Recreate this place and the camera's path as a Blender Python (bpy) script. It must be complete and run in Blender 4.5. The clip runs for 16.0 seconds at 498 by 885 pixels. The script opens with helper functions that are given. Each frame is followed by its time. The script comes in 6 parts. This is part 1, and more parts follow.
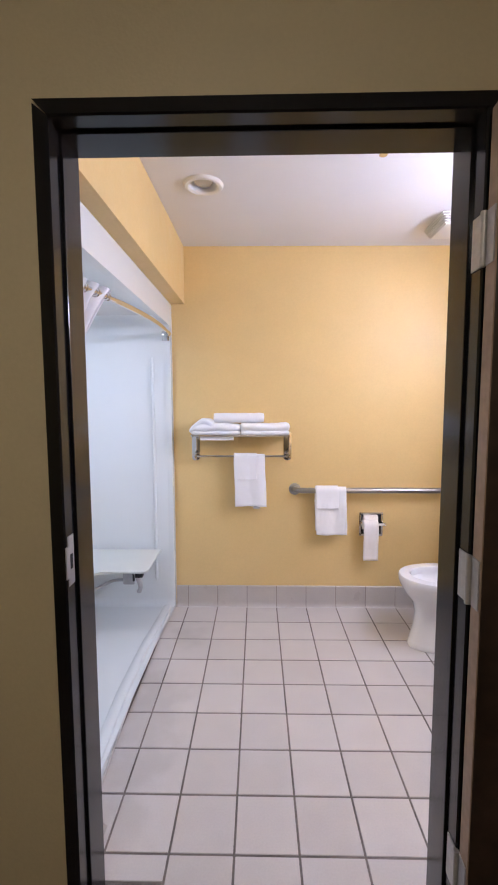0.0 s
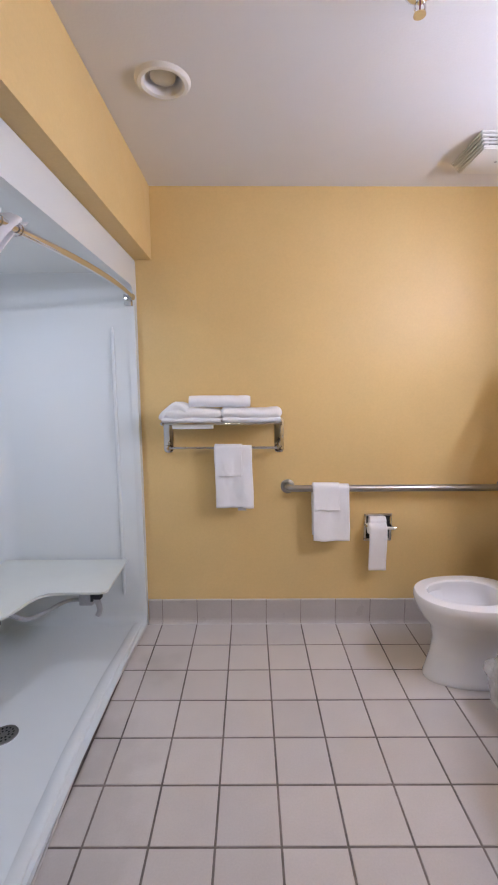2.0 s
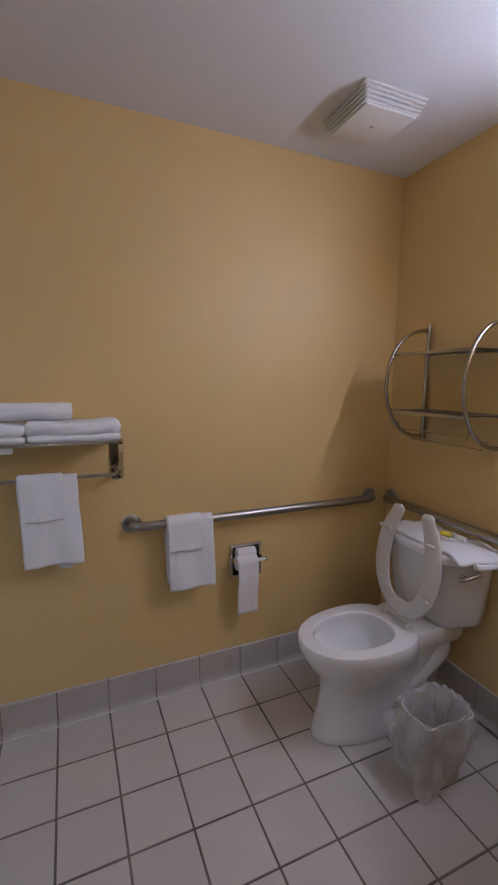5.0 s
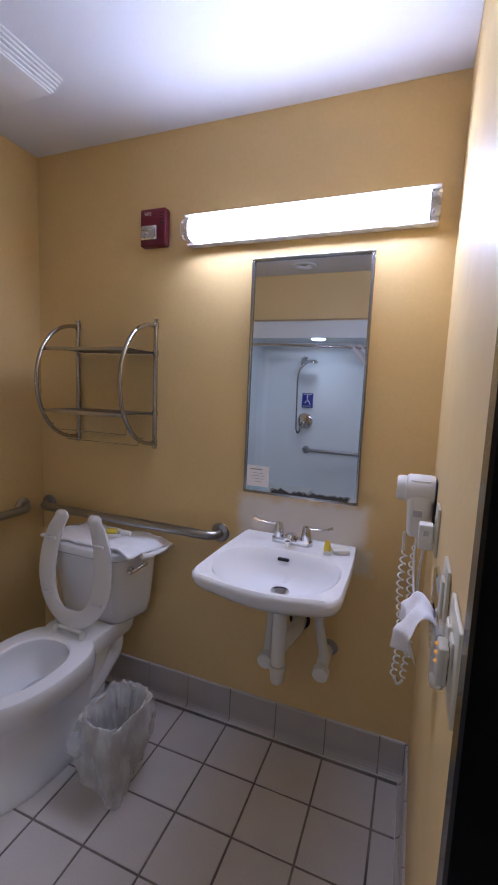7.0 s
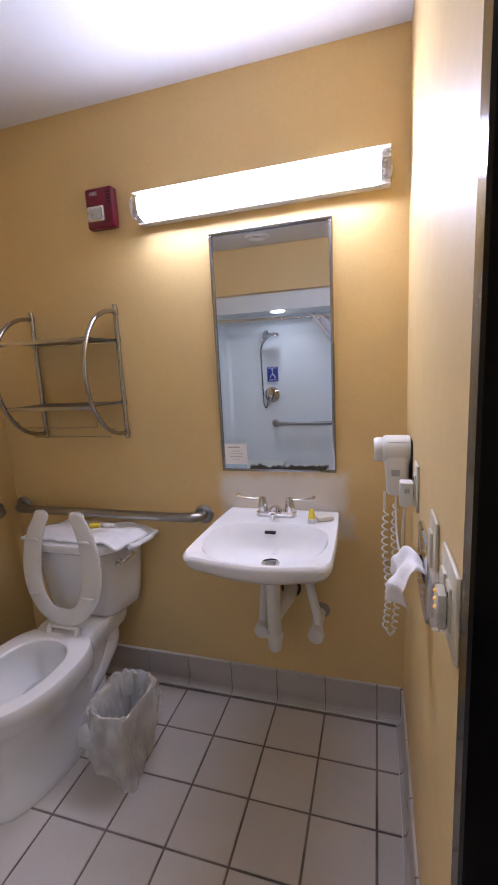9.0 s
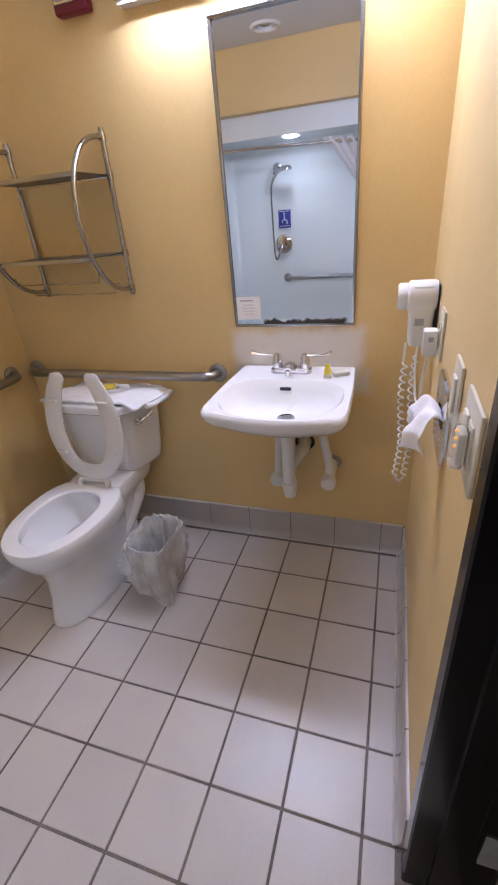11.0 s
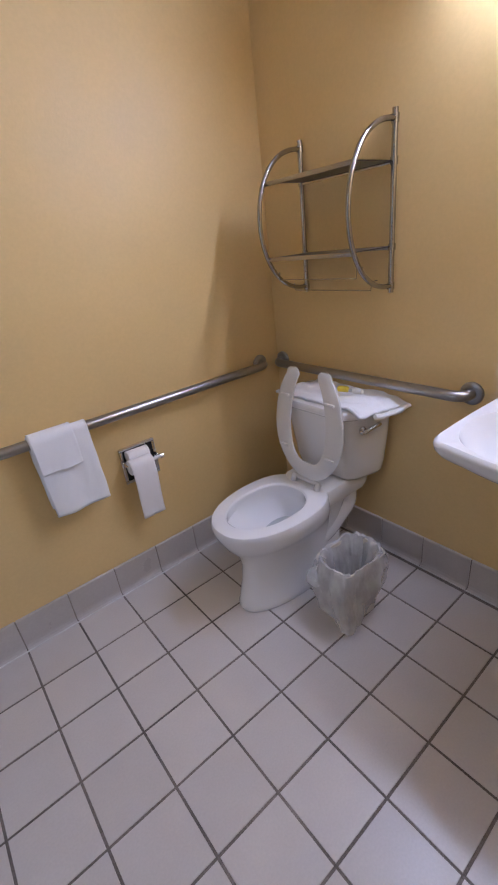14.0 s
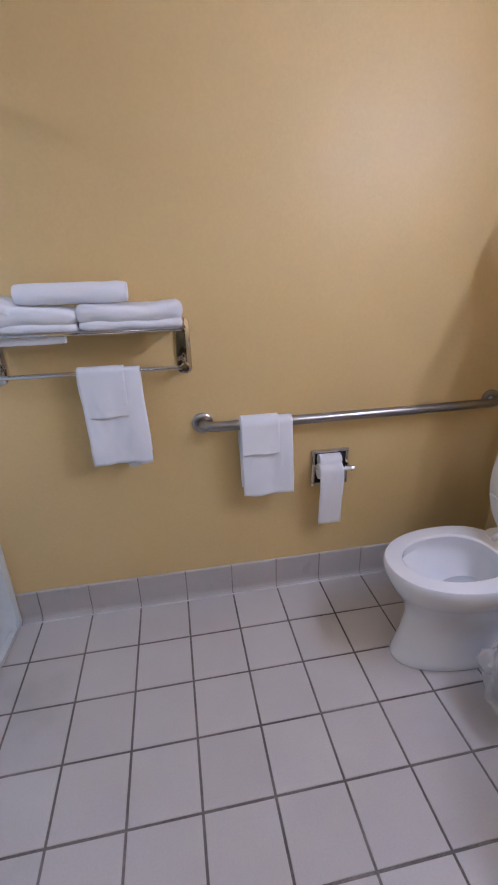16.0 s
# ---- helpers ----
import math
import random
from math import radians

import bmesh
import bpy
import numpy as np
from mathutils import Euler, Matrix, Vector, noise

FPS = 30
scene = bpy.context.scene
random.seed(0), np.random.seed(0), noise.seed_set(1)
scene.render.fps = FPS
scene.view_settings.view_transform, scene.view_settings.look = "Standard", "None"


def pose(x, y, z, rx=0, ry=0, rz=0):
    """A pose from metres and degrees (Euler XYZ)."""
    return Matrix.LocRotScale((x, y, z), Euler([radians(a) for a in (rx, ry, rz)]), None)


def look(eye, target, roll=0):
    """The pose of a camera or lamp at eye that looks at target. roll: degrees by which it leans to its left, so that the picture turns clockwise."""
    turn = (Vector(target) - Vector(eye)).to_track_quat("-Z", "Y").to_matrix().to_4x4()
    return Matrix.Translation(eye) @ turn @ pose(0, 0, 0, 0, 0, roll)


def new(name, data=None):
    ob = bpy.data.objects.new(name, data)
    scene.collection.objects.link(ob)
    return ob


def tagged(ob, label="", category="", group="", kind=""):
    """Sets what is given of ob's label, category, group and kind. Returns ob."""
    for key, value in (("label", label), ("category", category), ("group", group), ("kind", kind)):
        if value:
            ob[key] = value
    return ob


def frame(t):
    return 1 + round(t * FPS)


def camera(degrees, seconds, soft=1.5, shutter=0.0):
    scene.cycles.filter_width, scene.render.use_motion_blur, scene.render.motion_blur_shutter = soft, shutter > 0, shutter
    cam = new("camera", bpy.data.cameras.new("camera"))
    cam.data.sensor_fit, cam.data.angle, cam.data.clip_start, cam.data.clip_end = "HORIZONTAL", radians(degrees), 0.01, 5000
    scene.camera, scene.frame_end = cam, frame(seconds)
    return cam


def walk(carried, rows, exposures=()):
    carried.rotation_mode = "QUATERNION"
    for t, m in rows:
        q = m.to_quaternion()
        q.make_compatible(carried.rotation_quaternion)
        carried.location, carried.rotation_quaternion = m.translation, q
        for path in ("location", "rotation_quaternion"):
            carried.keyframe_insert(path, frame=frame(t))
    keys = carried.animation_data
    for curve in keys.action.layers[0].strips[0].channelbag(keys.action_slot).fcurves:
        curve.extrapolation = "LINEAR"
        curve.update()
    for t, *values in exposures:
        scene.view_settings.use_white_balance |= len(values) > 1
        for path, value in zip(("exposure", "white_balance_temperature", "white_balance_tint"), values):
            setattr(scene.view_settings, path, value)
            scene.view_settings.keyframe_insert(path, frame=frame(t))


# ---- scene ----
cam = camera(60.5, 16.0, 2.0)
PATH = [
    (0, (-0.129, -1.828, 1.404), (-0.17, 0.163, 1.225), -0.2),
    (0.5, (-0.108, -1.743, 1.396), (-0.116, 0.245, 1.175), -0.2),
    (1, (-0.07, -1.595, 1.399), (-0.074, 0.39, 1.155), -0.4),
    (1.5, (-0.056, -1.483, 1.411), (-0.067, 0.499, 1.145), -0.4),
    (2, (-0.092, -1.333, 1.407), (-0.096, 0.648, 1.135), -0.3),
    (2.5, (-0.148, -1.158, 1.411), (-0.104, 0.823, 1.142), 0.0),
    (3, (-0.158, -1.034, 1.393), (-0.044, 0.946, 1.129), 0.4),
    (3.2, (-0.146, -0.974, 1.392), (-0.016, 1.003, 1.124), 0.5),
    (5.3, (-0.103, -0.697, 1.435), (0.951, 0.979, 1.149), 2.3),
    (5.5, (-0.109, -0.672, 1.429), (1.13, 0.875, 1.16), 3.4),
    (5.6, (-0.101, -0.673, 1.431), (1.191, 0.831, 1.169), 3.1),
    (6, (-0.118, -0.645, 1.424), (1.387, 0.65, 1.184), 3.1),
    (6.5, (-0.105, -0.644, 1.413), (1.616, 0.35, 1.187), 2.6),
    (7, (-0.088, -0.641, 1.415), (1.763, 0.077, 1.17), 2.4),
    (7.5, (-0.087, -0.636, 1.416), (1.802, -0.035, 1.152), 1.6),
    (8, (-0.092, -0.641, 1.429), (1.801, -0.066, 1.139), -1.1),
    (8.5, (-0.098, -0.626, 1.425), (1.798, -0.061, 1.132), -2.6),
    (9, (-0.102, -0.614, 1.415), (1.782, -0.041, 1.068), -3.0),
    (9.5, (-0.103, -0.614, 1.396), (1.736, -0.026, 0.872), -3.3),
    (10, (-0.103, -0.602, 1.392), (1.667, -0.009, 0.674), -3.8),
    (10.2, (-0.102, -0.6, 1.386), (1.631, -0.004, 0.585), -4.1),
    (12.3, (-0.079, -0.573, 1.388), (1.507, 0.085, 0.363), -7.4),
    (12.5, (-0.056, -0.567, 1.386), (1.496, 0.189, 0.376), -8.2),
    (13, (0.02, -0.548, 1.386), (1.436, 0.482, 0.42), -9.5),
    (13.5, (0.045, -0.543, 1.377), (1.296, 0.73, 0.476), -8.6),
    (14, (0.055, -0.55, 1.373), (1.127, 0.909, 0.523), -7.1),
    (14.5, (0.054, -0.548, 1.36), (0.9, 1.083, 0.568), -6.0),
    (15, (0.047, -0.541, 1.358), (0.73, 1.178, 0.599), -4.4),
    (15.5, (0.047, -0.532, 1.362), (0.55, 1.254, 0.614), -3.6),
    (16, (0.032, -0.502, 1.383), (0.347, 1.317, 0.614), -1.5),
]
EXPOSURES = [(0, 0.32, 6600, 14), (1.0, 0.27, 6650, 13), (2.0, -0.1, 6850, 12), (3.2, -0.78, 7250, 12), (5.5, -1.27, 6250, 13), (6.0, -1.34, 6000, 13), (6.5, -1.32, 6050, 13), (7.0, -1.02, 6000, 13),
             (9.0, -0.64, 6650, 13), (10.0, -0.38, 6550, 13), (12.5, -0.19, 6400, 13), (13.0, -0.38, 6350, 13), (14.5, -0.5, 6050, 14), (16, -0.48, 6000, 13)]
walk(cam, [(t, look(eye, target, roll)) for t, eye, target, roll in PATH], EXPOSURES)

# strength of the lamps
LAMP, SHOWER_LAMP, HALL_LAMP = 90.0, 106.0, 38.0

# ---- light ----
world = bpy.data.worlds.new("world")
scene.world = world
world.use_nodes = True
world.node_tree.nodes["Background"].inputs[0].default_value = (0.05, 0.05, 0.055, 1)
world.node_tree.nodes["Background"].inputs[1].default_value = 0.2

# ---- plan ----
NORTH, EAST, SOUTH, CEIL = 1.048, 1.474, -0.715, 2.432
HALL = -0.865          # the hall's side of the door wall
UNIT = -0.70           # front of the shower surround
BACK = -1.50           # back wall of the shower
STUB = -0.520          # south end of the shower
STUB_X = -0.66         # face of the wall end beside it
T = 0.205              # floor tile pitch
SOFFIT_X, SOFFIT_Z = -0.611, 2.062


# ---- materials ----
def mat(name, colour, rough=0.5, metal=0.0, grain=0.0, grain_scale=60.0, bump=0.0, bump_scale=200.0,
        stain=0.0, stain_scale=3.0, spec=0.5, coat=0.0, emit=None, strength=0.0, vary=0.0, rough_vary=0.0, island=False):
    m = bpy.data.materials.new(name)
    m.use_nodes = True
    nt = m.node_tree
    b = nt.nodes["Principled BSDF"]
    b.inputs["Base Color"].default_value = (*colour, 1)
    b.inputs["Roughness"].default_value = rough
    b.inputs["Metallic"].default_value = metal
    b.inputs["Specular IOR Level"].default_value = spec
    b.inputs["Coat Weight"].default_value = coat
    b.inputs["Coat Roughness"].default_value = 0.08
    co = nt.nodes.new("ShaderNodeNewGeometry")
    out = None
    if grain or stain or vary:
        base = nt.nodes.new("ShaderNodeRGB")
        base.outputs[0].default_value = (*colour, 1)
        out = base.outputs[0]
        for amount, scale, detail in ((grain, grain_scale, 4.0), (stain, stain_scale, 5.0)):
            if not amount:
                continue
            n = nt.nodes.new("ShaderNodeTexNoise")
            n.inputs["Scale"].default_value, n.inputs["Detail"].default_value = scale, detail
            nt.links.new(co.outputs["Position"], n.inputs["Vector"])
            r = nt.nodes.new("ShaderNodeMapRange")
            r.inputs[1].default_value, r.inputs[2].default_value = 0.3, 0.7
            r.inputs[3].default_value, r.inputs[4].default_value = 1 - amount, 1 + amount
            nt.links.new(n.outputs[0], r.inputs[0])
            mul = nt.nodes.new("ShaderNodeVectorMath")
            mul.operation = "SCALE"
            nt.links.new(out, mul.inputs[0])
            nt.links.new(r.outputs[0], mul.inputs["Scale"])
            out = mul.outputs[0]
        if vary:
            info = nt.nodes.new("ShaderNodeObjectInfo")
            src = co.outputs["Random Per Island"] if island else info.outputs["Random"]
            r = nt.nodes.new("ShaderNodeMapRange")
            r.inputs[3].default_value, r.inputs[4].default_value = 1 - vary, 1 + vary
            nt.links.new(src, r.inputs[0])
            mul = nt.nodes.new("ShaderNodeVectorMath")
            mul.operation = "SCALE"
            nt.links.new(out, mul.inputs[0])
            nt.links.new(r.outputs[0], mul.inputs["Scale"])
            out = mul.outputs[0]
        nt.links.new(out, b.inputs["Base Color"])
    if rough_vary:
        n = nt.nodes.new("ShaderNodeTexNoise")
        n.inputs["Scale"].default_value, n.inputs["Detail"].default_value = 9.0, 4.0
        nt.links.new(co.outputs["Position"], n.inputs["Vector"])
        r = nt.nodes.new("ShaderNodeMapRange")
        r.inputs[1].default_value, r.inputs[2].default_value = 0.3, 0.7
        r.inputs[3].default_value, r.inputs[4].default_value = max(0.02, rough - rough_vary), min(1, rough + rough_vary)
        nt.links.new(n.outputs[0], r.inputs[0])
        nt.links.new(r.outputs[0], b.inputs["Roughness"])
    if bump:
        n = nt.nodes.new("ShaderNodeTexNoise")
        n.inputs["Scale"].default_value, n.inputs["Detail"].default_value = bump_scale, 3.0
        nt.links.new(co.outputs["Position"], n.inputs["Vector"])
        bp = nt.nodes.new("ShaderNodeBump")
        bp.inputs["Strength"].default_value, bp.inputs["Distance"].default_value = bump, 0.002
        nt.links.new(n.outputs[0], bp.inputs["Height"])
        nt.links.new(bp.outputs[0], b.inputs["Normal"])
    if emit:
        b.inputs["Emission Color"].default_value = (*emit, 1)
        b.inputs["Emission Strength"].default_value = strength
    return m


def blend_in(m, mask_builder, colour, rough=None):
    """Lays a second colour over a material where the mask is 1."""
    nt = m.node_tree
    b = nt.nodes["Principled BSDF"]
    mask = mask_builder(nt)
    mix = nt.nodes.new("ShaderNodeMix")
    mix.data_type = "RGBA"
    sock = b.inputs["Base Color"]
    if sock.links:
        nt.links.new(sock.links[0].from_socket, mix.inputs[6])
    else:
        mix.inputs[6].default_value = sock.default_value
    mix.inputs[7].default_value = (*colour, 1)
    nt.links.new(mask, mix.inputs[0])
    nt.links.new(mix.outputs[2], sock)
    if rough is not None:
        r = nt.nodes.new("ShaderNodeMapRange")
        r.inputs[3].default_value, r.inputs[4].default_value = b.inputs["Roughness"].default_value, rough
        nt.links.new(mask, r.inputs[0])
        nt.links.new(r.outputs[0], b.inputs["Roughness"])
    return mask


def box_mask(nt, centre, half, soft, wobble, scale=14.0, flat=False):
    """1 inside a box in the y-z plane (or x-y, if flat) whose edge wanders."""
    geo = nt.nodes.new("ShaderNodeNewGeometry")
    n = nt.nodes.new("ShaderNodeTexNoise")
    n.inputs["Scale"].default_value, n.inputs["Detail"].default_value = scale, 4.0
    nt.links.new(geo.outputs["Position"], n.inputs["Vector"])
    sub = nt.nodes.new("ShaderNodeVectorMath")
    sub.operation = "SUBTRACT"
    nt.links.new(geo.outputs["Position"], sub.inputs[0])
    sub.inputs[1].default_value = (centre[0], centre[1], 0) if flat else (0, centre[0], centre[1])
    ab = nt.nodes.new("ShaderNodeVectorMath")
    ab.operation = "ABSOLUTE"
    nt.links.new(sub.outputs[0], ab.inputs[0])
    less = nt.nodes.new("ShaderNodeVectorMath")
    less.operation = "SUBTRACT"
    nt.links.new(ab.outputs[0], less.inputs[0])
    less.inputs[1].default_value = (half[0], half[1], 0) if flat else (0, half[0], half[1])
    sep = nt.nodes.new("ShaderNodeSeparateXYZ")
    nt.links.new(less.outputs[0], sep.inputs[0])
    mx = nt.nodes.new("ShaderNodeMath")
    mx.operation = "MAXIMUM"
    nt.links.new(sep.outputs[0 if flat else 1], mx.inputs[0])
    nt.links.new(sep.outputs[1 if flat else 2], mx.inputs[1])
    wob = nt.nodes.new("ShaderNodeMath")
    wob.operation = "MULTIPLY_ADD"
    nt.links.new(n.outputs[0], wob.inputs[0])
    wob.inputs[1].default_value = wobble
    nt.links.new(mx.outputs[0], wob.inputs[2])
    r = nt.nodes.new("ShaderNodeMapRange")
    r.interpolation_type = "SMOOTHSTEP"
    r.inputs[1].default_value, r.inputs[2].default_value = wobble * 0.5 - soft, wobble * 0.5 + soft
    r.inputs[3].default_value, r.inputs[4].default_value = 1.0, 0.0
    nt.links.new(wob.outputs[0], r.inputs[0])
    return r.outputs[0]


YELLOW = (0.75, 0.535, 0.235)
M_WALL = mat("yellow_wall_paint", YELLOW, 0.48, stain=0.035, stain_scale=2.2, grain=0.02, grain_scale=90, bump=0.22, bump_scale=150, rough_vary=0.06)
M_EAST = mat("yellow_wall_paint_patched", YELLOW, 0.48, stain=0.035, stain_scale=2.2, grain=0.02, grain_scale=90, bump=0.25, bump_scale=150)
blend_in(M_EAST, lambda nt: box_mask(nt, (-0.255, 0.88), (0.250, 0.118), 0.026, 0.06, 18.0), (0.80, 0.73, 0.64), 0.75)
blend_in(M_EAST, lambda nt: box_mask(nt, (-0.505, 0.80), (0.022, 0.040), 0.022, 0.06, 60.0), (0.74, 0.68, 0.57), 0.8)
M_HALL = mat("khaki_hall_paint", (0.56, 0.475, 0.315), 0.5, stain=0.03, stain_scale=2, grain=0.02, grain_scale=90, bump=0.22, bump_scale=150)
M_CEIL = mat("white_ceiling_paint", (0.76, 0.755, 0.765), 0.85, stain=0.02, stain_scale=1.5, bump=0.25, bump_scale=120)
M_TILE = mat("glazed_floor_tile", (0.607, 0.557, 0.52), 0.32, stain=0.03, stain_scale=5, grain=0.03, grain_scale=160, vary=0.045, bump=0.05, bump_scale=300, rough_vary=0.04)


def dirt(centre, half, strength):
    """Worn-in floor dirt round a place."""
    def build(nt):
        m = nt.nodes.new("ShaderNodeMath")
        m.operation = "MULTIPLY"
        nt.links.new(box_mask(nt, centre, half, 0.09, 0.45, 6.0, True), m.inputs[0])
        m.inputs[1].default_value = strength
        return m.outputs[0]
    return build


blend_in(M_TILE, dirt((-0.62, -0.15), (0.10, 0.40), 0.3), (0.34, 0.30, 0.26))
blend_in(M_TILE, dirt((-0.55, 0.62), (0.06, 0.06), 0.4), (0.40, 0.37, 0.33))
M_BASE = mat("grey_cove_tile", (0.505, 0.46, 0.425), 0.35, stain=0.05, stain_scale=6, grain=0.03, grain_scale=120, vary=0.04, rough_vary=0.08)
M_GROUT = mat("brown_grey_grout", (0.19, 0.16, 0.14), 0.9, stain=0.45, stain_scale=4, grain=0.25, grain_scale=200, bump=0.4, bump_scale=400)
M_JOINT = mat("grey_base_joint", (0.29, 0.25, 0.22), 0.9, stain=0.4, stain_scale=5, grain=0.2, grain_scale=200)
M_CAULK = mat("white_caulk", (0.62, 0.60, 0.57), 0.6, stain=0.15, stain_scale=12)
M_FRAME = mat("black_gloss_paint", (0.008, 0.0075, 0.008), 0.17, grain=0.2, grain_scale=30, spec=0.34, bump=0.04, bump_scale=120)
M_DOORWOOD = mat("dark_stained_wood", (0.035, 0.02, 0.014), 0.42, grain=0.4, grain_scale=18, bump=0.15, bump_scale=90)
M_DOOREDGE = mat("raw_door_edge", (0.36, 0.25, 0.17), 0.55, grain=0.12, grain_scale=40)
M_STEEL = mat("satin_stainless_steel", (0.37, 0.36, 0.35), 0.30, metal=1, grain=0.03, grain_scale=150)
M_CHROME = mat("polished_chrome", (0.72, 0.71, 0.71), 0.08, metal=1, rough_vary=0.03)
M_NICKEL = mat("brushed_nickel", (0.39, 0.375, 0.36), 0.20, metal=1, grain=0.06, grain_scale=200, rough_vary=0.06)
M_TRAY = mat("dull_dark_metal", (0.11, 0.095, 0.085), 0.38, metal=1, grain=0.1, grain_scale=120)
M_HINGE = mat("painted_grey_hinge", (0.45, 0.44, 0.43), 0.4, metal=0.4, grain=0.08)
M_GEL = mat("white_gelcoat", (0.77, 0.81, 0.805), 0.24, stain=0.012, stain_scale=2, coat=0.12)
M_CHINA = mat("white_vitreous_china", (0.87, 0.865, 0.865), 0.12, coat=0.25, stain=0.01, stain_scale=4)
M_PLASTIC = mat("white_plastic", (0.76, 0.75, 0.72), 0.28, stain=0.015)
M_SEAT = mat("white_seat_plastic", (0.80, 0.785, 0.765), 0.22, stain=0.01)
M_BENCH = mat("ivory_bench_board", (0.68, 0.70, 0.64), 0.3, stain=0.02, stain_scale=8)
M_GREYMETAL = mat("grey_painted_metal", (0.45, 0.45, 0.46), 0.4, grain=0.06)
M_RUBBER = mat("black_rubber", (0.015, 0.015, 0.016), 0.6)
M_TOWEL = mat("white_terry_cloth", (0.90, 0.90, 0.91), 0.95, grain=0.03, grain_scale=350, bump=0.5, bump_scale=420, spec=0.1)
M_PAPER = mat("white_tissue_paper", (0.89, 0.86, 0.85), 0.9, bump=0.5, bump_scale=120, spec=0.1)
M_CURTAIN = mat("white_polyester_curtain", (0.80, 0.79, 0.80), 0.7, bump=0.2, bump_scale=500)
M_IVORY = mat("ivory_switch_plastic", (0.66, 0.61, 0.48), 0.35, stain=0.02)
M_RED = mat("red_alarm_plastic", (0.17, 0.008, 0.028), 0.3, stain=0.05)
M_BLUE = mat("blue_sign_plastic", (0.02, 0.035, 0.25), 0.4, stain=0.02)
M_INKWHITE = mat("white_print", (0.75, 0.75, 0.78), 0.5, stain=0.01)
M_INKGREY = mat("grey_print", (0.40, 0.38, 0.38), 0.7, stain=0.01)
M_INKBLUE = mat("pale_blue_print", (0.42, 0.60, 0.70), 0.5, stain=0.12, stain_scale=40)
M_YELLOWP = mat("yellow_bottle", (0.80, 0.62, 0.06), 0.35, stain=0.02)
M_WOODY = mat("wrapped_soap_paper", (0.72, 0.69, 0.60), 0.5, stain=0.02)
M_BIN = mat("beige_bin_plastic", (0.47, 0.43, 0.37), 0.45, stain=0.04)
M_CARPET = mat("brown_carpet", (0.10, 0.07, 0.05), 0.95, grain=0.3, grain_scale=300, bump=0.8, bump_scale=400)
# near-black that stands in for the shade inside holes, slots and recesses
M_DARK = mat("cavity_shade_black", (0.02, 0.02, 0.02), 0.8, stain=0.05)
M_ORANGE = mat("amber_indicator", (0.9, 0.4, 0.05), 0.4, emit=(1.0, 0.45, 0.06), strength=0.9)
M_LENS = mat("lit_acrylic_diffuser", (0.9, 0.9, 0.92), 0.4, emit=(0.845, 0.93, 1.31), strength=LAMP)
M_SHOWERLAMP = mat("lit_downlight_lens", (0.9, 0.9, 0.9), 0.5, emit=(0.84, 0.95, 1.25), strength=SHOWER_LAMP)
M_HALLLAMP = mat("lit_hall_globe", (0.9, 0.85, 0.75), 0.5, emit=(1.0, 0.95, 0.85), strength=HALL_LAMP)

M_MIRROR = mat("silvered_mirror", (0.80, 0.82, 0.83), 0.015, metal=1)


def corrosion(nt):
    """Silvering eaten away along the lower edge."""
    return box_mask(nt, (-0.29, 1.022), (0.150, 0.014), 0.004, 0.045, 30.0)


mask = blend_in(M_MIRROR, corrosion, (0.035, 0.03, 0.025), 0.6)
inv = M_MIRROR.node_tree.nodes.new("ShaderNodeMath")
inv.operation = "SUBTRACT"
inv.inputs[0].default_value = 1.0
M_MIRROR.node_tree.links.new(mask, inv.inputs[1])
M_MIRROR.node_tree.links.new(inv.outputs[0], M_MIRROR.node_tree.nodes["Principled BSDF"].inputs["Metallic"])


def film_material(name, colour, clear, streak=1.0, spread=0.14, crease=0.4):
    """Thin translucent plastic film."""
    m = bpy.data.materials.new(name)
    m.use_nodes = True
    nt = m.node_tree
    b = nt.nodes["Principled BSDF"]
    b.inputs["Base Color"].default_value = (*colour, 1)
    b.inputs["Roughness"].default_value = 0.14
    tr = nt.nodes.new("ShaderNodeBsdfTransparent")
    mix = nt.nodes.new("ShaderNodeMixShader")
    geo = nt.nodes.new("ShaderNodeNewGeometry")
    n = nt.nodes.new("ShaderNodeTexNoise")
    n.inputs["Scale"].default_value, n.inputs["Detail"].default_value = 11.0, 3.0
    st = nt.nodes.new("ShaderNodeVectorMath")
    st.operation = "MULTIPLY"
    st.inputs[1].default_value = (2.2, 2.2, streak)
    nt.links.new(geo.outputs["Position"], st.inputs[0])
    nt.links.new(st.outputs[0], n.inputs["Vector"])
    r = nt.nodes.new("ShaderNodeMapRange")
    r.inputs[1].default_value, r.inputs[2].default_value = 0.35, 0.65
    r.inputs[3].default_value, r.inputs[4].default_value = clear - spread, clear + spread
    nt.links.new(n.outputs[0], r.inputs[0])
    nt.links.new(r.outputs[0], mix.inputs[0])
    bp = nt.nodes.new("ShaderNodeBump")
    bp.inputs["Strength"].default_value, bp.inputs["Distance"].default_value = crease, 0.006
    nt.links.new(n.outputs[0], bp.inputs["Height"])
    nt.links.new(bp.outputs[0], b.inputs["Normal"])
    nt.links.new(b.outputs[0], mix.inputs[1])
    nt.links.new(tr.outputs[0], mix.inputs[2])
    nt.links.new(mix.outputs[0], nt.nodes["Material Output"].inputs[0])
    return m


M_BAG = film_material("clear_bin_bag", (0.97, 0.965, 0.96), 0.64, 1.2, 0.06, 0.9)
M_CLEAR = film_material("clear_plastic", (0.75, 0.75, 0.76), 0.72)


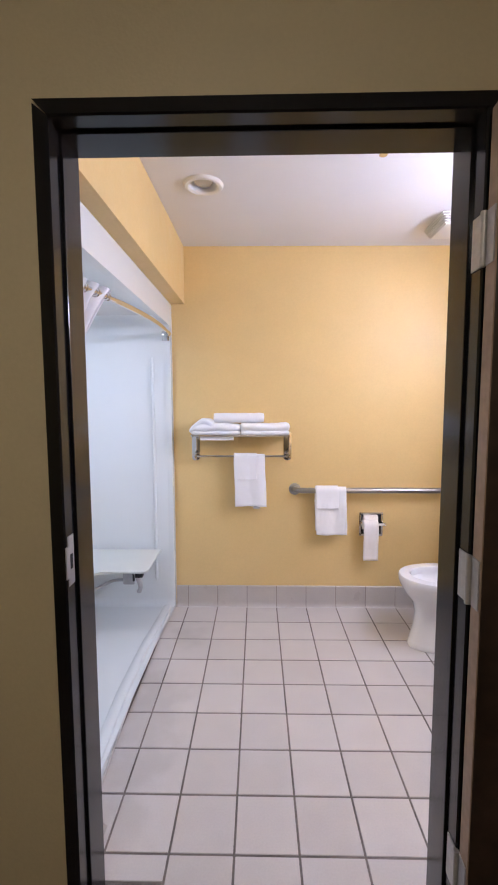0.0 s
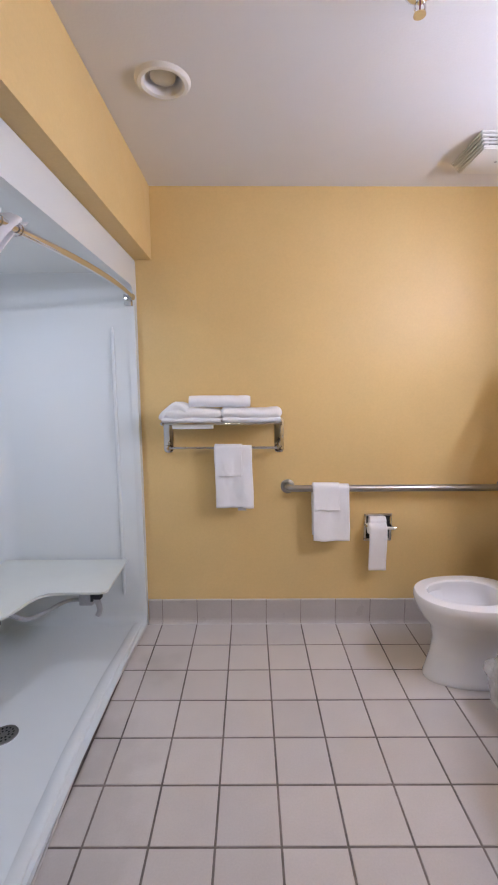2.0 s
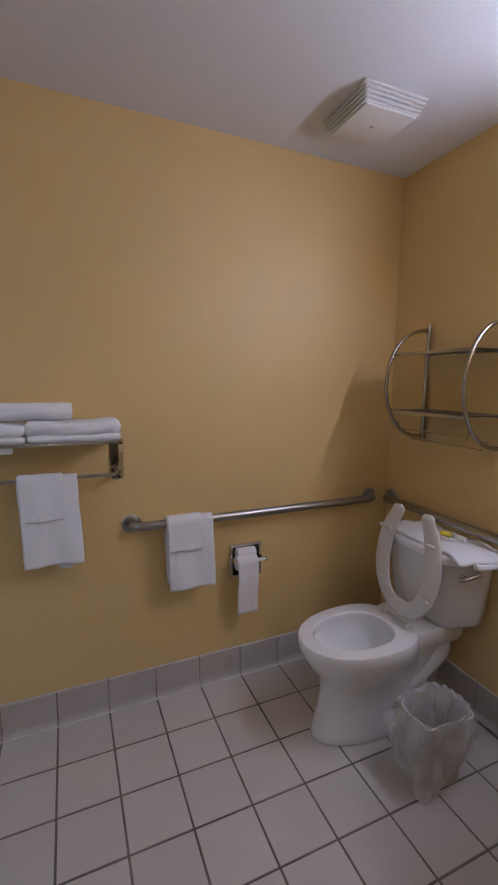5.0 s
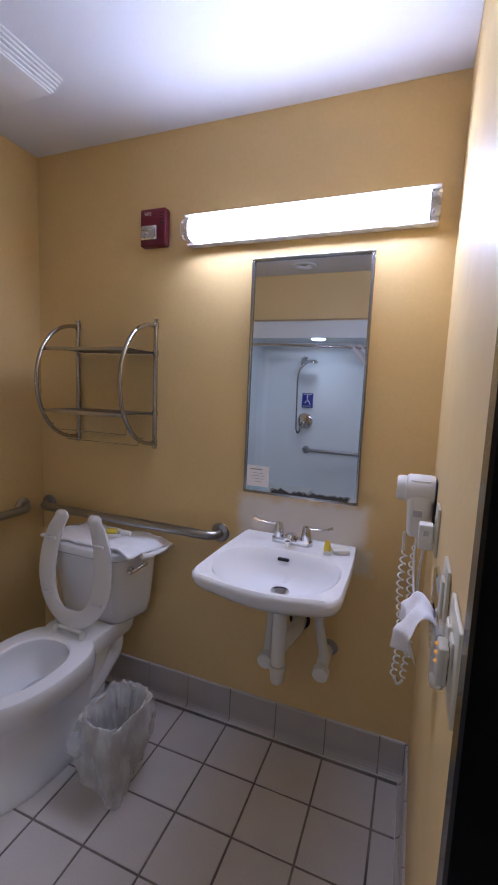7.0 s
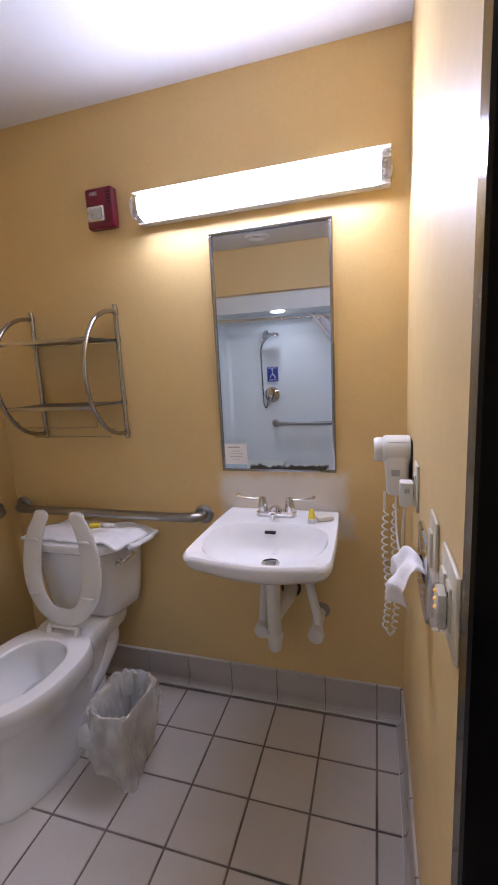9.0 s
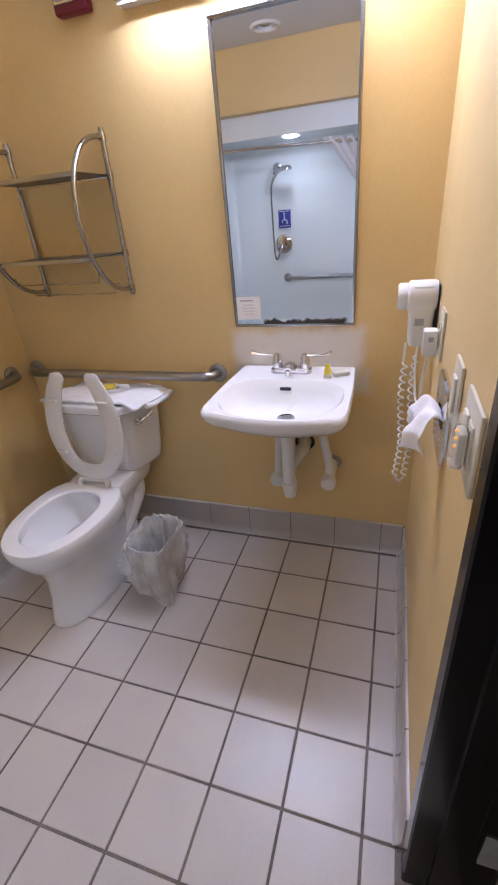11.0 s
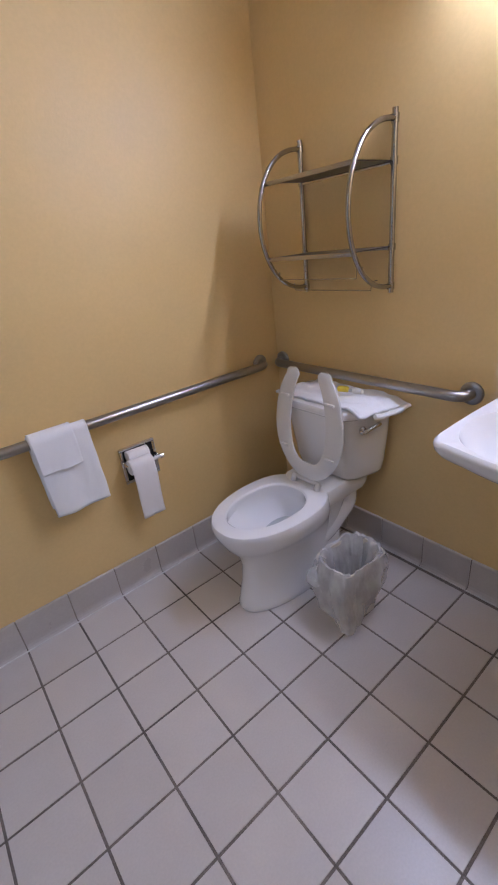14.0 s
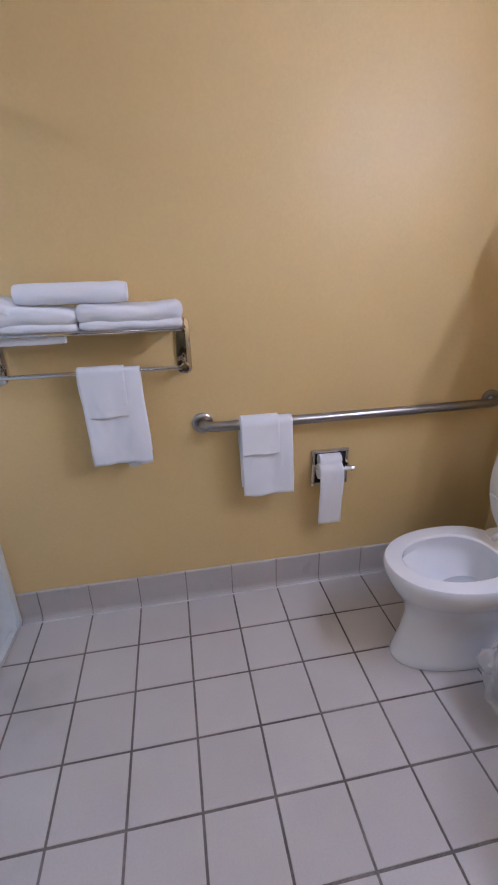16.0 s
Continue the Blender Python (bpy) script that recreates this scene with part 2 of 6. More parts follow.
# ---- mesh helpers ----
def part(name, bm, material, parent=None, label="", smooth=True):
    me = bpy.data.meshes.new(name)
    bmesh.ops.recalc_face_normals(bm, faces=bm.faces[:])
    bm.to_mesh(me)
    bm.free()
    me.materials.append(material)
    if smooth:
        me.polygons.foreach_set("use_smooth", [True] * len(me.polygons))
        me.set_sharp_from_angle(angle=radians(38))
    ob = new(name, me)
    ob.parent = parent
    if label:
        tagged(ob, label)
    return ob


def thing(name, x, y, z, label, category, group="", kind=""):
    e = new(name)
    e.location = (x, y, z)
    e.empty_display_size = 0.05
    EMPTIES.append(e)
    return tagged(e, label, category, group, kind)


EMPTIES = []


def local(bm, parent):
    """Moves world-placed geometry into the frame of its thing."""
    bmesh.ops.translate(bm, verts=bm.verts[:], vec=-Vector(parent.location))
    return bm


def put(name, bm, material, parent, label="", smooth=True, under=None):
    return part(name, local(bm, parent), material, under or parent, label, smooth)


def box(x0, x1, y0, y1, z0, z1, bevel=0.0, seg=2, bm=None):
    own = bmesh.new()
    bmesh.ops.create_cube(own, size=1)
    for v in own.verts:
        v.co = Vector(((x0 + x1) / 2 + v.co.x * (x1 - x0), (y0 + y1) / 2 + v.co.y * (y1 - y0), (z0 + z1) / 2 + v.co.z * (z1 - z0)))
    if bevel:
        bmesh.ops.bevel(own, geom=own.edges[:], offset=bevel, segments=seg, profile=0.5, affect="EDGES")
    if bm is None:
        return own
    return merge(bm, own)


def merge(bm, other):
    me = bpy.data.meshes.new("tmp")
    other.to_mesh(me)
    other.free()
    bm.from_mesh(me)
    bpy.data.meshes.remove(me)
    return bm


def loft(rings, close_start=True, close_end=True, cyclic=True):
    bm = bmesh.new()
    rows = [[bm.verts.new(p) for p in ring] for ring in rings]
    n = len(rows[0])
    for a, b in zip(rows, rows[1:]):
        for i in range(n if cyclic else n - 1):
            j = (i + 1) % n
            bm.faces.new((a[i], a[j], b[j], b[i]))
    if close_start and cyclic:
        bm.faces.new(rows[0])
    if close_end and cyclic:
        bm.faces.new(rows[-1])
    return bm


def smooth_path(points, per=8):
    """A Catmull-Rom line through the points."""
    pts = [Vector(p) for p in points]
    pts = [2 * pts[0] - pts[1]] + pts + [2 * pts[-1] - pts[-2]]
    out = []
    for a, b, c, d in zip(pts, pts[1:], pts[2:], pts[3:]):
        for k in range(per):
            t = k / per
            out.append(0.5 * (2 * b + (c - a) * t + (2 * a - 5 * b + 4 * c - d) * t * t + (3 * b - a - 3 * c + d) * t ** 3))
    out.append(pts[-2])
    return out


def sweep(path, radius, sides=12, flat=1.0, up=(0, 0, 1)):
    """A tube along a path; radius is a number or one for each point."""
    path = [Vector(p) for p in path]
    n = len(path)
    rad = radius if isinstance(radius, (list, tuple)) else [radius] * n
    rings = []
    u = None
    for i, p in enumerate(path):
        tan = (path[min(i + 1, n - 1)] - path[max(i - 1, 0)]).normalized()
        if u is None:
            ref = Vector(up) if abs(tan.dot(Vector(up))) < 0.95 else Vector((1, 0, 0))
            u = (ref - tan * ref.dot(tan)).normalized()
        else:
            u = (u - tan * u.dot(tan)).normalized()
        w = tan.cross(u)
        rings.append([p + (u * math.cos(a) * flat + w * math.sin(a)) * rad[i] for a in (2 * math.pi * k / sides for k in range(sides))])
    return loft(rings)


def lathe(profile, centre, axis="z", sides=32, caps=True):
    """A turned shape: profile of (radius, height) along the axis."""
    cx, cy, cz = centre
    rings = []
    for r, h in profile:
        ring = []
        for k in range(sides):
            a = 2 * math.pi * k / sides
            c, s = r * math.cos(a), r * math.sin(a)
            ring.append({"z": (cx + c, cy + s, cz + h), "x": (cx + h, cy + c, cz + s), "y": (cx + s, cy + h, cz + c)}[axis])
        rings.append(ring)
    return loft(rings, caps, caps)


def rounded_rect(x0, x1, y0, y1, r, z, per=6):
    """A rectangle with rounded corners in the horizontal plane."""
    out = []
    for cx, cy, a0 in ((x1 - r, y1 - r, 0), (x0 + r, y1 - r, 90), (x0 + r, y0 + r, 180), (x1 - r, y0 + r, 270)):
        for k in range(per + 1):
            a = radians(a0 + 90 * k / per)
            out.append((cx + r * math.cos(a), cy + r * math.sin(a), z))
    return out


def prism(outline, z0, z1, bevel=0.0):
    """An outline in x and y, raised from z0 to z1."""
    bm = loft([[(x, y, z0) for x, y in outline], [(x, y, z1) for x, y in outline]])
    if bevel:
        edges = [e for e in bm.edges if abs(e.verts[0].co.z - e.verts[1].co.z) < 1e-6]
        bmesh.ops.bevel(bm, geom=edges, offset=bevel, segments=3, profile=0.5, affect="EDGES")
    return bm


def jitter(bm, amount, scale, seed=0.0):
    for v in bm.verts:
        v.co += noise.noise_vector(v.co * scale + Vector((seed, seed * 1.7, -seed))) * amount
    return bm


def text_mesh(body, size, material, parent, m, name="lettering"):
    cu = bpy.data.curves.new(name, "FONT")
    cu.body, cu.size, cu.extrude, cu.align_x, cu.align_y = body, size, 0.0004, "CENTER", "CENTER"
    ob = bpy.data.objects.new("tmp", cu)
    scene.collection.objects.link(ob)
    me = bpy.data.meshes.new_from_object(ob.evaluated_get(bpy.context.evaluated_depsgraph_get()))
    bpy.data.objects.remove(ob)
    me.materials.clear()
    me.materials.append(material)
    out = new(name, me)
    out.parent = parent
    out.matrix_basis = Matrix.Translation(-Vector(parent.location)) @ m
    return out


# ---- structure ----
def structure(name, bm, material, label, category, smooth=False):
    return tagged(part(name, bm, material, None, "", smooth), label, category, "", "structure")


W = 0.12
OPEN_L, OPEN_R, OPEN_T = -0.576, 0.352, 2.017
structure("wall_north", box(-1.75, EAST + W, NORTH, NORTH + W, 0, CEIL), M_WALL, "golden yellow painted wall with satin sheen", "wall")
structure("wall_east", box(EAST, EAST + W, SOUTH - 0.0, NORTH, 0, CEIL), M_EAST, "golden yellow painted wall, bare primer patch by the sink", "wall")
south = box(OPEN_R + 0.02, EAST + W, HALL + 0.01, SOUTH, 0, CEIL)
south = box(-1.75, OPEN_L - 0.02, HALL + 0.01, SOUTH, 0, CEIL, bm=south)
south = box(OPEN_L - 0.02, OPEN_R + 0.02, HALL + 0.01, SOUTH, OPEN_T + 0.02, CEIL, bm=south)
structure("wall_south", south, M_WALL, "golden yellow painted wall with a doorway through it", "wall")
hall = box(OPEN_R + 0.02, 1.65, HALL, HALL + 0.0095, 0, CEIL)
hall = box(-1.65, OPEN_L - 0.02, HALL, HALL + 0.0095, 0, CEIL, bm=hall)
hall = box(OPEN_L - 0.02, OPEN_R + 0.02, HALL, HALL + 0.0095, OPEN_T + 0.02, CEIL, bm=hall)
structure("hall_wall_north", hall, M_HALL, "khaki painted hall wall round the doorway", "wall")
structure("wall_stub", box(-1.75, STUB_X, SOUTH, STUB - 0.008, 0, SOFFIT_Z), M_WALL, "yellow painted wall end beside the shower", "wall")
structure("wall_west", box(-1.75, -1.63, STUB - 0.008, NORTH, 0, SOFFIT_Z), M_WALL, "plain wall behind the shower surround", "wall")
soffit = box(-1.75, SOFFIT_X, SOUTH, NORTH, SOFFIT_Z, CEIL)
for v in soffit.verts:
    if v.co.x > -1 and v.co.y < 0:
        v.co.x -= 0.02      # not quite square to the far wall
structure("soffit", soffit, M_WALL, "yellow painted boxed soffit above the shower", "soffit")


def ceiling():
    """Slab with a round opening for the recessed lamp; it falls slightly to the east."""
    x0, x1, y0, y1 = -1.75, EAST + W, HALL, NORTH + W
    bm = bmesh.new()
    outer = [bm.verts.new((x, y, 0)) for x, y in ((x0, y0), (x1, y0), (x1, y1), (x0, y1))]
    hole = [bm.verts.new((DOWNLIGHT[0] + 0.088 * math.cos(a), DOWNLIGHT[1] + 0.088 * math.sin(a), 0)) for a in (2 * math.pi * k / 40 for k in range(40))]
    edges = [bm.edges.new((a, b)) for ring in (outer, hole) for a, b in zip(ring, ring[1:] + ring[:1])]
    bmesh.ops.triangle_fill(bm, edges=edges, use_beauty=True)
    rise = bmesh.ops.extrude_face_region(bm, geom=bm.faces[:])
    bmesh.ops.translate(bm, verts=[g for g in rise["geom"] if isinstance(g, bmesh.types.BMVert)], vec=(0, 0, 0.12))
    for v in bm.verts:
        v.co.z += CEIL + 0.004 - 0.022 * max(0.0, (v.co.x + 0.6) / (EAST + 0.6))
    return box(x0, x1, y0, y1, CEIL + 0.125, CEIL + 0.15, bm=bm)


DOWNLIGHT = (-0.383, 0.280)
structure("ceiling", ceiling(), M_CEIL, "white painted ceiling with fine roller texture", "ceiling")

# the hall behind the camera
structure("hall_wall_south", box(-1.75, 1.75, -3.35, -3.25, 0, CEIL), M_HALL, "plain painted wall of the hall", "wall")
structure("hall_wall_west", box(-1.75, -1.65, -3.25, HALL + 0.01, 0, CEIL), M_HALL, "plain painted wall of the hall", "wall")
structure("hall_wall_east", box(1.65, 1.75, -3.25, HALL + 0.01, 0, CEIL), M_HALL, "plain painted wall of the hall", "wall")
structure("hall_ceiling", box(-1.75, 1.75, -3.35, HALL, CEIL, CEIL + 0.1), M_CEIL, "white painted hall ceiling", "ceiling")
structure("hall_floor", box(-1.75, 1.75, -3.35, HALL + 0.03, -0.1, 0.0), M_CARPET, "dark brown carpet in the hall", "floor")
floor = structure("floor", box(-1.75, EAST + W, HALL + 0.03, NORTH + W, -0.12, -0.0025), M_GROUT, "pale greige square ceramic tiles with dark grout", "floor")


def door_frame():
    e = thing("door_frame", -0.1, HALL, 0, "black glossy painted steel door frame in the yellow wall", "door frame", kind="structure")
    y0, y1, ys0, ys1, f = HALL - 0.006, SOUTH + 0.008, HALL + 0.047, SOUTH - 0.045, 0.042
    def profile(inner, outer, s):
        # from the hall face round the rabbet and stop to the room face
        return [(outer, y0 + 0.012), (outer, y0), (inner + s * 0.004, y0), (inner, y0 + 0.004), (inner, ys0), (inner - s * 0.006, ys0), (inner - s * 0.007, ys0 + 0.002),
                (inner - s * 0.007, ys1), (inner, ys1), (inner, y1 - 0.004), (inner + s * 0.004, y1), (outer, y1), (outer, y1 - 0.012), (inner + s * 0.019, y1 - 0.012), (inner + s * 0.019, y0 + 0.012)]
    for name, inner, outer, s in (("jamb", OPEN_L, OPEN_L - 0.032, -1), ("jamb", OPEN_R, OPEN_R + f, 1)):
        prof = profile(inner, outer, s)
        top = [OPEN_T + (abs(x - inner) * 0.8 if (x - inner) * s > 0 else -abs(x - inner)) for x, y in prof]
        put(name, loft([[(x, y, 0.0) for x, y in prof], [(x, y, t) for (x, y), t in zip(prof, top)]]), M_FRAME, e, smooth=False)
    prof = profile(0.0, 0.0336, 1)
    put("head", loft([[(OPEN_L - d * (0.952 if d > 0 else 1), y, OPEN_T + d) for d, y in prof], [(OPEN_R + d * (1.25 if d > 0 else 1), y, OPEN_T + d) for d, y in prof]]), M_FRAME, e, smooth=False)
    plate = box(OPEN_L - 0.001, OPEN_L + 0.0022, HALL + 0.004, HALL + 0.034, 0.975, 1.095, 0.001)
    box(OPEN_L - 0.001, OPEN_L + 0.0024, HALL - 0.0072, HALL + 0.01, 0.995, 1.072, 0.001, bm=plate)
    sp = put("strike_plate", plate, M_HINGE, e, "grey steel strike plate with a latch hole")
    put("latch_hole", box(OPEN_L + 0.0021, OPEN_L + 0.0032, HALL + 0.012, HALL + 0.024, 1.015, 1.05), M_DARK, e, "dark latch hole", under=sp)
    return e


door_frame()


def door():
    a = radians(-3.5)
    px, py = OPEN_R - 0.003, HALL - 0.013
    e = thing("door_1", px, py, 0, "dark stained wooden door folded open against the hall wall", "door", kind="structure")
    leaf = box(0.010, 0.885, -0.046, -0.003, 0.012, 2.01, 0.0015)
    edge = box(0.0068, 0.0095, -0.0455, -0.0035, 0.014, 2.008)
    turn = Matrix.Rotation(a, 4, "Z")
    for bm, name, m, lab in ((leaf, "leaf", M_DOORWOOD, ""), (edge, "edge_strip", M_DOOREDGE, "pale lipping along the hinge edge")):
        bmesh.ops.transform(bm, matrix=turn, verts=bm.verts[:])
        part(name, bm, m, e, lab, False)
    for z in (1.75, 1.005, 0.27):
        h = lathe([(0.0, -0.058), (0.0065, -0.057), (0.0065, 0.057), (0.0, 0.058)], (0.0, 0.0, z), sides=14)
        box(-0.0005, 0.0024, 0.002, 0.046, z - 0.056, z + 0.056, bm=h)
        w = box(0.0040, 0.0066, -0.040, -0.002, z - 0.056, z + 0.056)
        bmesh.ops.transform(w, matrix=turn, verts=w.verts[:])
        merge(h, w)
        hinge = part("hinge", h, M_HINGE, e, "grey painted butt hinge")
        for dz in (-0.04, 0.0, 0.04):
            s = lathe([(0.0, -0.0006), (0.0035, -0.0004), (0.0035, 0.0004), (0.0, 0.0006)], (0.0038, -0.024, z + dz), "x", 10)
            part("screw", s, M_STEEL, hinge)
    return e


door()

# ---- shower ----
def shower_unit():
    e = thing("shower_surround", -1.1, 0.28, 0, "white glossy moulded one-piece roll-in shower surround", "shower")
    y0, y1, xf, xb, r = STUB + 0.045, NORTH - 0.045, UNIT, BACK, 0.10
    zc = 1.965
    def plan(inset, z):
        # front edge, round the inside, back to the front; the back leans outwards a little
        xb = BACK - 0.012 * (z - 0.9)
        out = [(xf, y1 - inset, z)]
        for k in range(9):
            a = radians(90 + 90 * k / 8)
            out.append((xb + inset + r + r * math.cos(a), y1 - inset - r + r * math.sin(a), z))
        for k in range(9):
            a = radians(180 + 90 * k / 8)
            out.append((xb + inset + r + r * math.cos(a), y0 + inset + r + r * math.sin(a), z))
        out.append((xf, y0 + inset, z))
        return out
    rings = [plan(0.05, 0.03), plan(0.028, 0.034), plan(0.012, 0.048), plan(0.004, 0.075), plan(0.0, 0.12), plan(0.0, 0.95), plan(-0.006, 0.97), plan(-0.006, 1.80), plan(0.0, 1.85), plan(0.012, 1.90), plan(0.04, 1.945), plan(0.09, zc)]
    put("wall_shell", loft(rings, False, False, cyclic=False), M_GEL, e)
    bm = bmesh.new()
    nx, ny = 12, 20
    grid = []
    for i in range(nx + 1):
        row = []
        for j in range(ny + 1):
            x = xb + 0.01 + (xf - 0.02 - xb - 0.01) * i / nx
            y = y0 + 0.002 + (y1 - y0 - 0.004) * j / ny
            d = math.hypot((x + 1.09) / 0.42, (y - 0.215) / 0.8)
            row.append(bm.verts.new((x, y, 0.012 + 0.019 * min(1.0, d))))
        grid.append(row)
    for i in range(nx):
        for j in range(ny):
            bm.faces.new((grid[i][j], grid[i + 1][j], grid[i + 1][j + 1], grid[i][j + 1]))
    put("pan", bm, M_GEL, e)
    curb = [(xf - 0.075, 0.028), (xf - 0.06, 0.036), (xf - 0.04, 0.040), (xf - 0.022, 0.036), (xf - 0.008, 0.018), (xf - 0.002, 0.0), (xf - 0.075, 0.0)]
    put("threshold", loft([[(x - 0.006, STUB, z) for x, z in curb], [(x - 0.035, 0.1, z) for x, z in curb], [(x - 0.03, 0.5, z) for x, z in curb], [(x, NORTH - 0.003, z) for x, z in curb]]), M_GEL, e)
    # front face: posts and header with a rounded inner corner
    hdr, post, rc = 1.915, 0.047, 0.055
    outline = [(STUB + 0.001, 0.0), (STUB + 0.001, SOFFIT_Z - 0.001), (NORTH - 0.002, SOFFIT_Z - 0.001), (NORTH - 0.002, 0.0), (NORTH - post, 0.0)]
    for k in range(9):
        a = radians(0 + 90 * k / 8)
        outline.append((NORTH - post - rc + rc * math.cos(a), hdr - rc + rc * math.sin(a)))
    for k in range(9):
        a = radians(90 + 90 * k / 8)
        outline.append((STUB + post + rc + rc * math.cos(a), hdr - rc + rc * math.sin(a)))
    outline.append((STUB + post, 0.0))
    face = loft([[(xf - 0.035, y, z) for y, z in outline], [(xf - 0.004, y, z) for y, z in outline], [(xf, y, z) for y, z in outline]], True, True)
    ends = [ed for ed in face.edges if all(abs(v.co.x - xf) < 1e-5 for v in ed.verts)]
    bmesh.ops.bevel(face, geom=ends, offset=0.003, segments=2, affect="EDGES")
    put("front_flange", face, M_GEL, e)
    put("top_panel", box(xb - 0.01, xf - 0.03, y0 - 0.01, y1 + 0.01, zc, zc + 0.03), M_GEL, e, smooth=False)
    # upright ribs moulded into the end walls
    for y in (y1, y0):
        rib = [(xf - 0.125, y, 0.20), (xf - 0.125, y, 0.23)] + [(xf - 0.125, y, 0.23 + 1.45 * k / 8) for k in range(1, 9)] + [(xf - 0.125, y, 1.71)]
        put("moulded_rib", sweep(rib, [0.004] + [0.011] * 9 + [0.004], 14), M_GEL, e)
    put("caulk_line", sweep([(xf - 0.001, NORTH - 0.004, 0.14), (xf - 0.001, NORTH - 0.004, 2.05)], 0.0035, 6), M_CAULK, e)
    put("caulk_line", sweep([(xf - 0.004, STUB, 0.006), (xf - 0.035, 0.1, 0.005), (xf - 0.03, 0.5, 0.005), (xf, NORTH - 0.02, 0.006)], 0.004, 6), M_CAULK, e)
    return e


shower_unit()


def shower_drain():
    e = thing("shower_drain", -1.085, 0.205, 0.011, "round perforated stainless drain grate in the shower pan", "drain")
    grate = put("grate", lathe([(0.0, 0.004), (0.044, 0.004), (0.052, 0.002), (0.054, -0.004), (0.0, -0.004)], (-1.085, 0.205, 0.014), sides=36), M_STEEL, e)
    for ring, n in ((0.034, 14), (0.018, 8)):
        for k in range(n):
            a = 2 * math.pi * k / n
            put("slot", lathe([(0.0, 0.0007), (0.0042, 0.0005), (0.0042, -0.001), (0, -0.001)], (-1.085 + ring * math.cos(a), 0.205 + ring * math.sin(a), 0.0183), sides=8), M_DARK, e, under=grate)


shower_drain()


def shower_bench():
    z = 0.43
    e = thing("shower_bench", -1.1, 0.9, z, "ivory L-shaped folding shower bench with grey brackets", "bench")
    pts = [(-0.785, 0.965), (-1.47, 0.965), (-1.47, 0.33)]
    pts += [(-1.19, 0.33), (-1.155, 0.345), (-1.135, 0.385), (-1.12, 0.44), (-1.105, 0.50), (-1.085, 0.55), (-1.055, 0.572), (-1.0, 0.578)]
    pts += [(-0.81, 0.580), (-0.788, 0.588), (-0.778, 0.61)]
    put("seat", prism(pts, z - 0.014, z, 0.004), M_BENCH, e)
    for x0, y0 in ((-0.83, 0.600), (-1.185, 0.355)):
        put("foot_pad", box(x0 - 0.022, x0 + 0.022, y0 - 0.016, y0 + 0.02, z - 0.042, z - 0.015, 0.004), M_RUBBER, e, "black rubber end cap")
    put("rail", sweep([(-0.83, 0.61, z - 0.027), (-0.83, 0.985, z - 0.027)], 0.011, 8), M_GREYMETAL, e)
    put("rail", sweep([(-1.185, 0.365, z - 0.027), (-1.185, 0.985, z - 0.027)], 0.011, 8), M_GREYMETAL, e)
    put("bracket", box(-0.955, -0.885, 0.68, 0.74, z - 0.125, z - 0.016, 0.006), M_GREYMETAL, e, "grey wall bracket")
    put("strut", sweep(smooth_path([(-0.90, 0.70, z - 0.03), (-0.875, 0.675, z - 0.045), (-0.85, 0.655, z - 0.085), (-0.838, 0.648, z - 0.125), (-0.85, 0.65, z - 0.155)], 6), 0.014, 10), M_GREYMETAL, e)
    put("strut", sweep(smooth_path([(-0.945, 0.71, z - 0.105), (-1.02, 0.68, z - 0.10), (-1.09, 0.62, z - 0.12), (-1.15, 0.56, z - 0.125), (-1.19, 0.50, z - 0.07), (-1.20, 0.48, z - 0.028)], 6), 0.010, 8), M_GREYMETAL, e)
    put("bracket", box(-0.893, -0.881, 0.672, 0.685, z - 0.10, z - 0.025, 0.002), M_RUBBER, e, "black pivot plate")


shower_bench()


def rod_x(y):
    """Bowed line of the curtain rod."""
    u = (y - 0.26) / 0.73
    return -0.775 + 0.065 * u + 0.075 * (1 - u * u)


def rod_z(y):
    """The rod hangs a little lower at its south end."""
    u = (y - 0.26) / 0.73
    return 1.847 + 0.015 * u


def shower_rod():
    z, y0, y1 = 1.860, -0.468, 0.995
    e = thing("shower_curtain_rod", -0.79, 0.28, z, "curved chrome shower curtain rod with wall flanges", "curtain rod")
    path = [(rod_x(y), y, rod_z(y)) for y in (y0 + 0.02 + (y1 - y0 - 0.04) * k / 30 for k in range(31))]
    put("rod", sweep(path, 0.0127, 14), M_CHROME, e)
    for y, s in ((y1 + 0.007, -1), (y0 - 0.006, 1)):
        put("flange", box(rod_x(y) - 0.043, rod_x(y) + 0.005, min(y, y + s * 0.006), max(y, y + s * 0.006), rod_z(y) - 0.045, rod_z(y) + 0.045, 0.002), M_CHROME, e)
        b = lathe([(0.0, 0.0), (0.019, 0.0), (0.019, s * 0.022), (0.015, s * 0.028), (0.0, s * 0.028)], (rod_x(y), y + s * 0.005, rod_z(y)), "y", 20)
        put("socket", b, M_CHROME, e)


shower_rod()


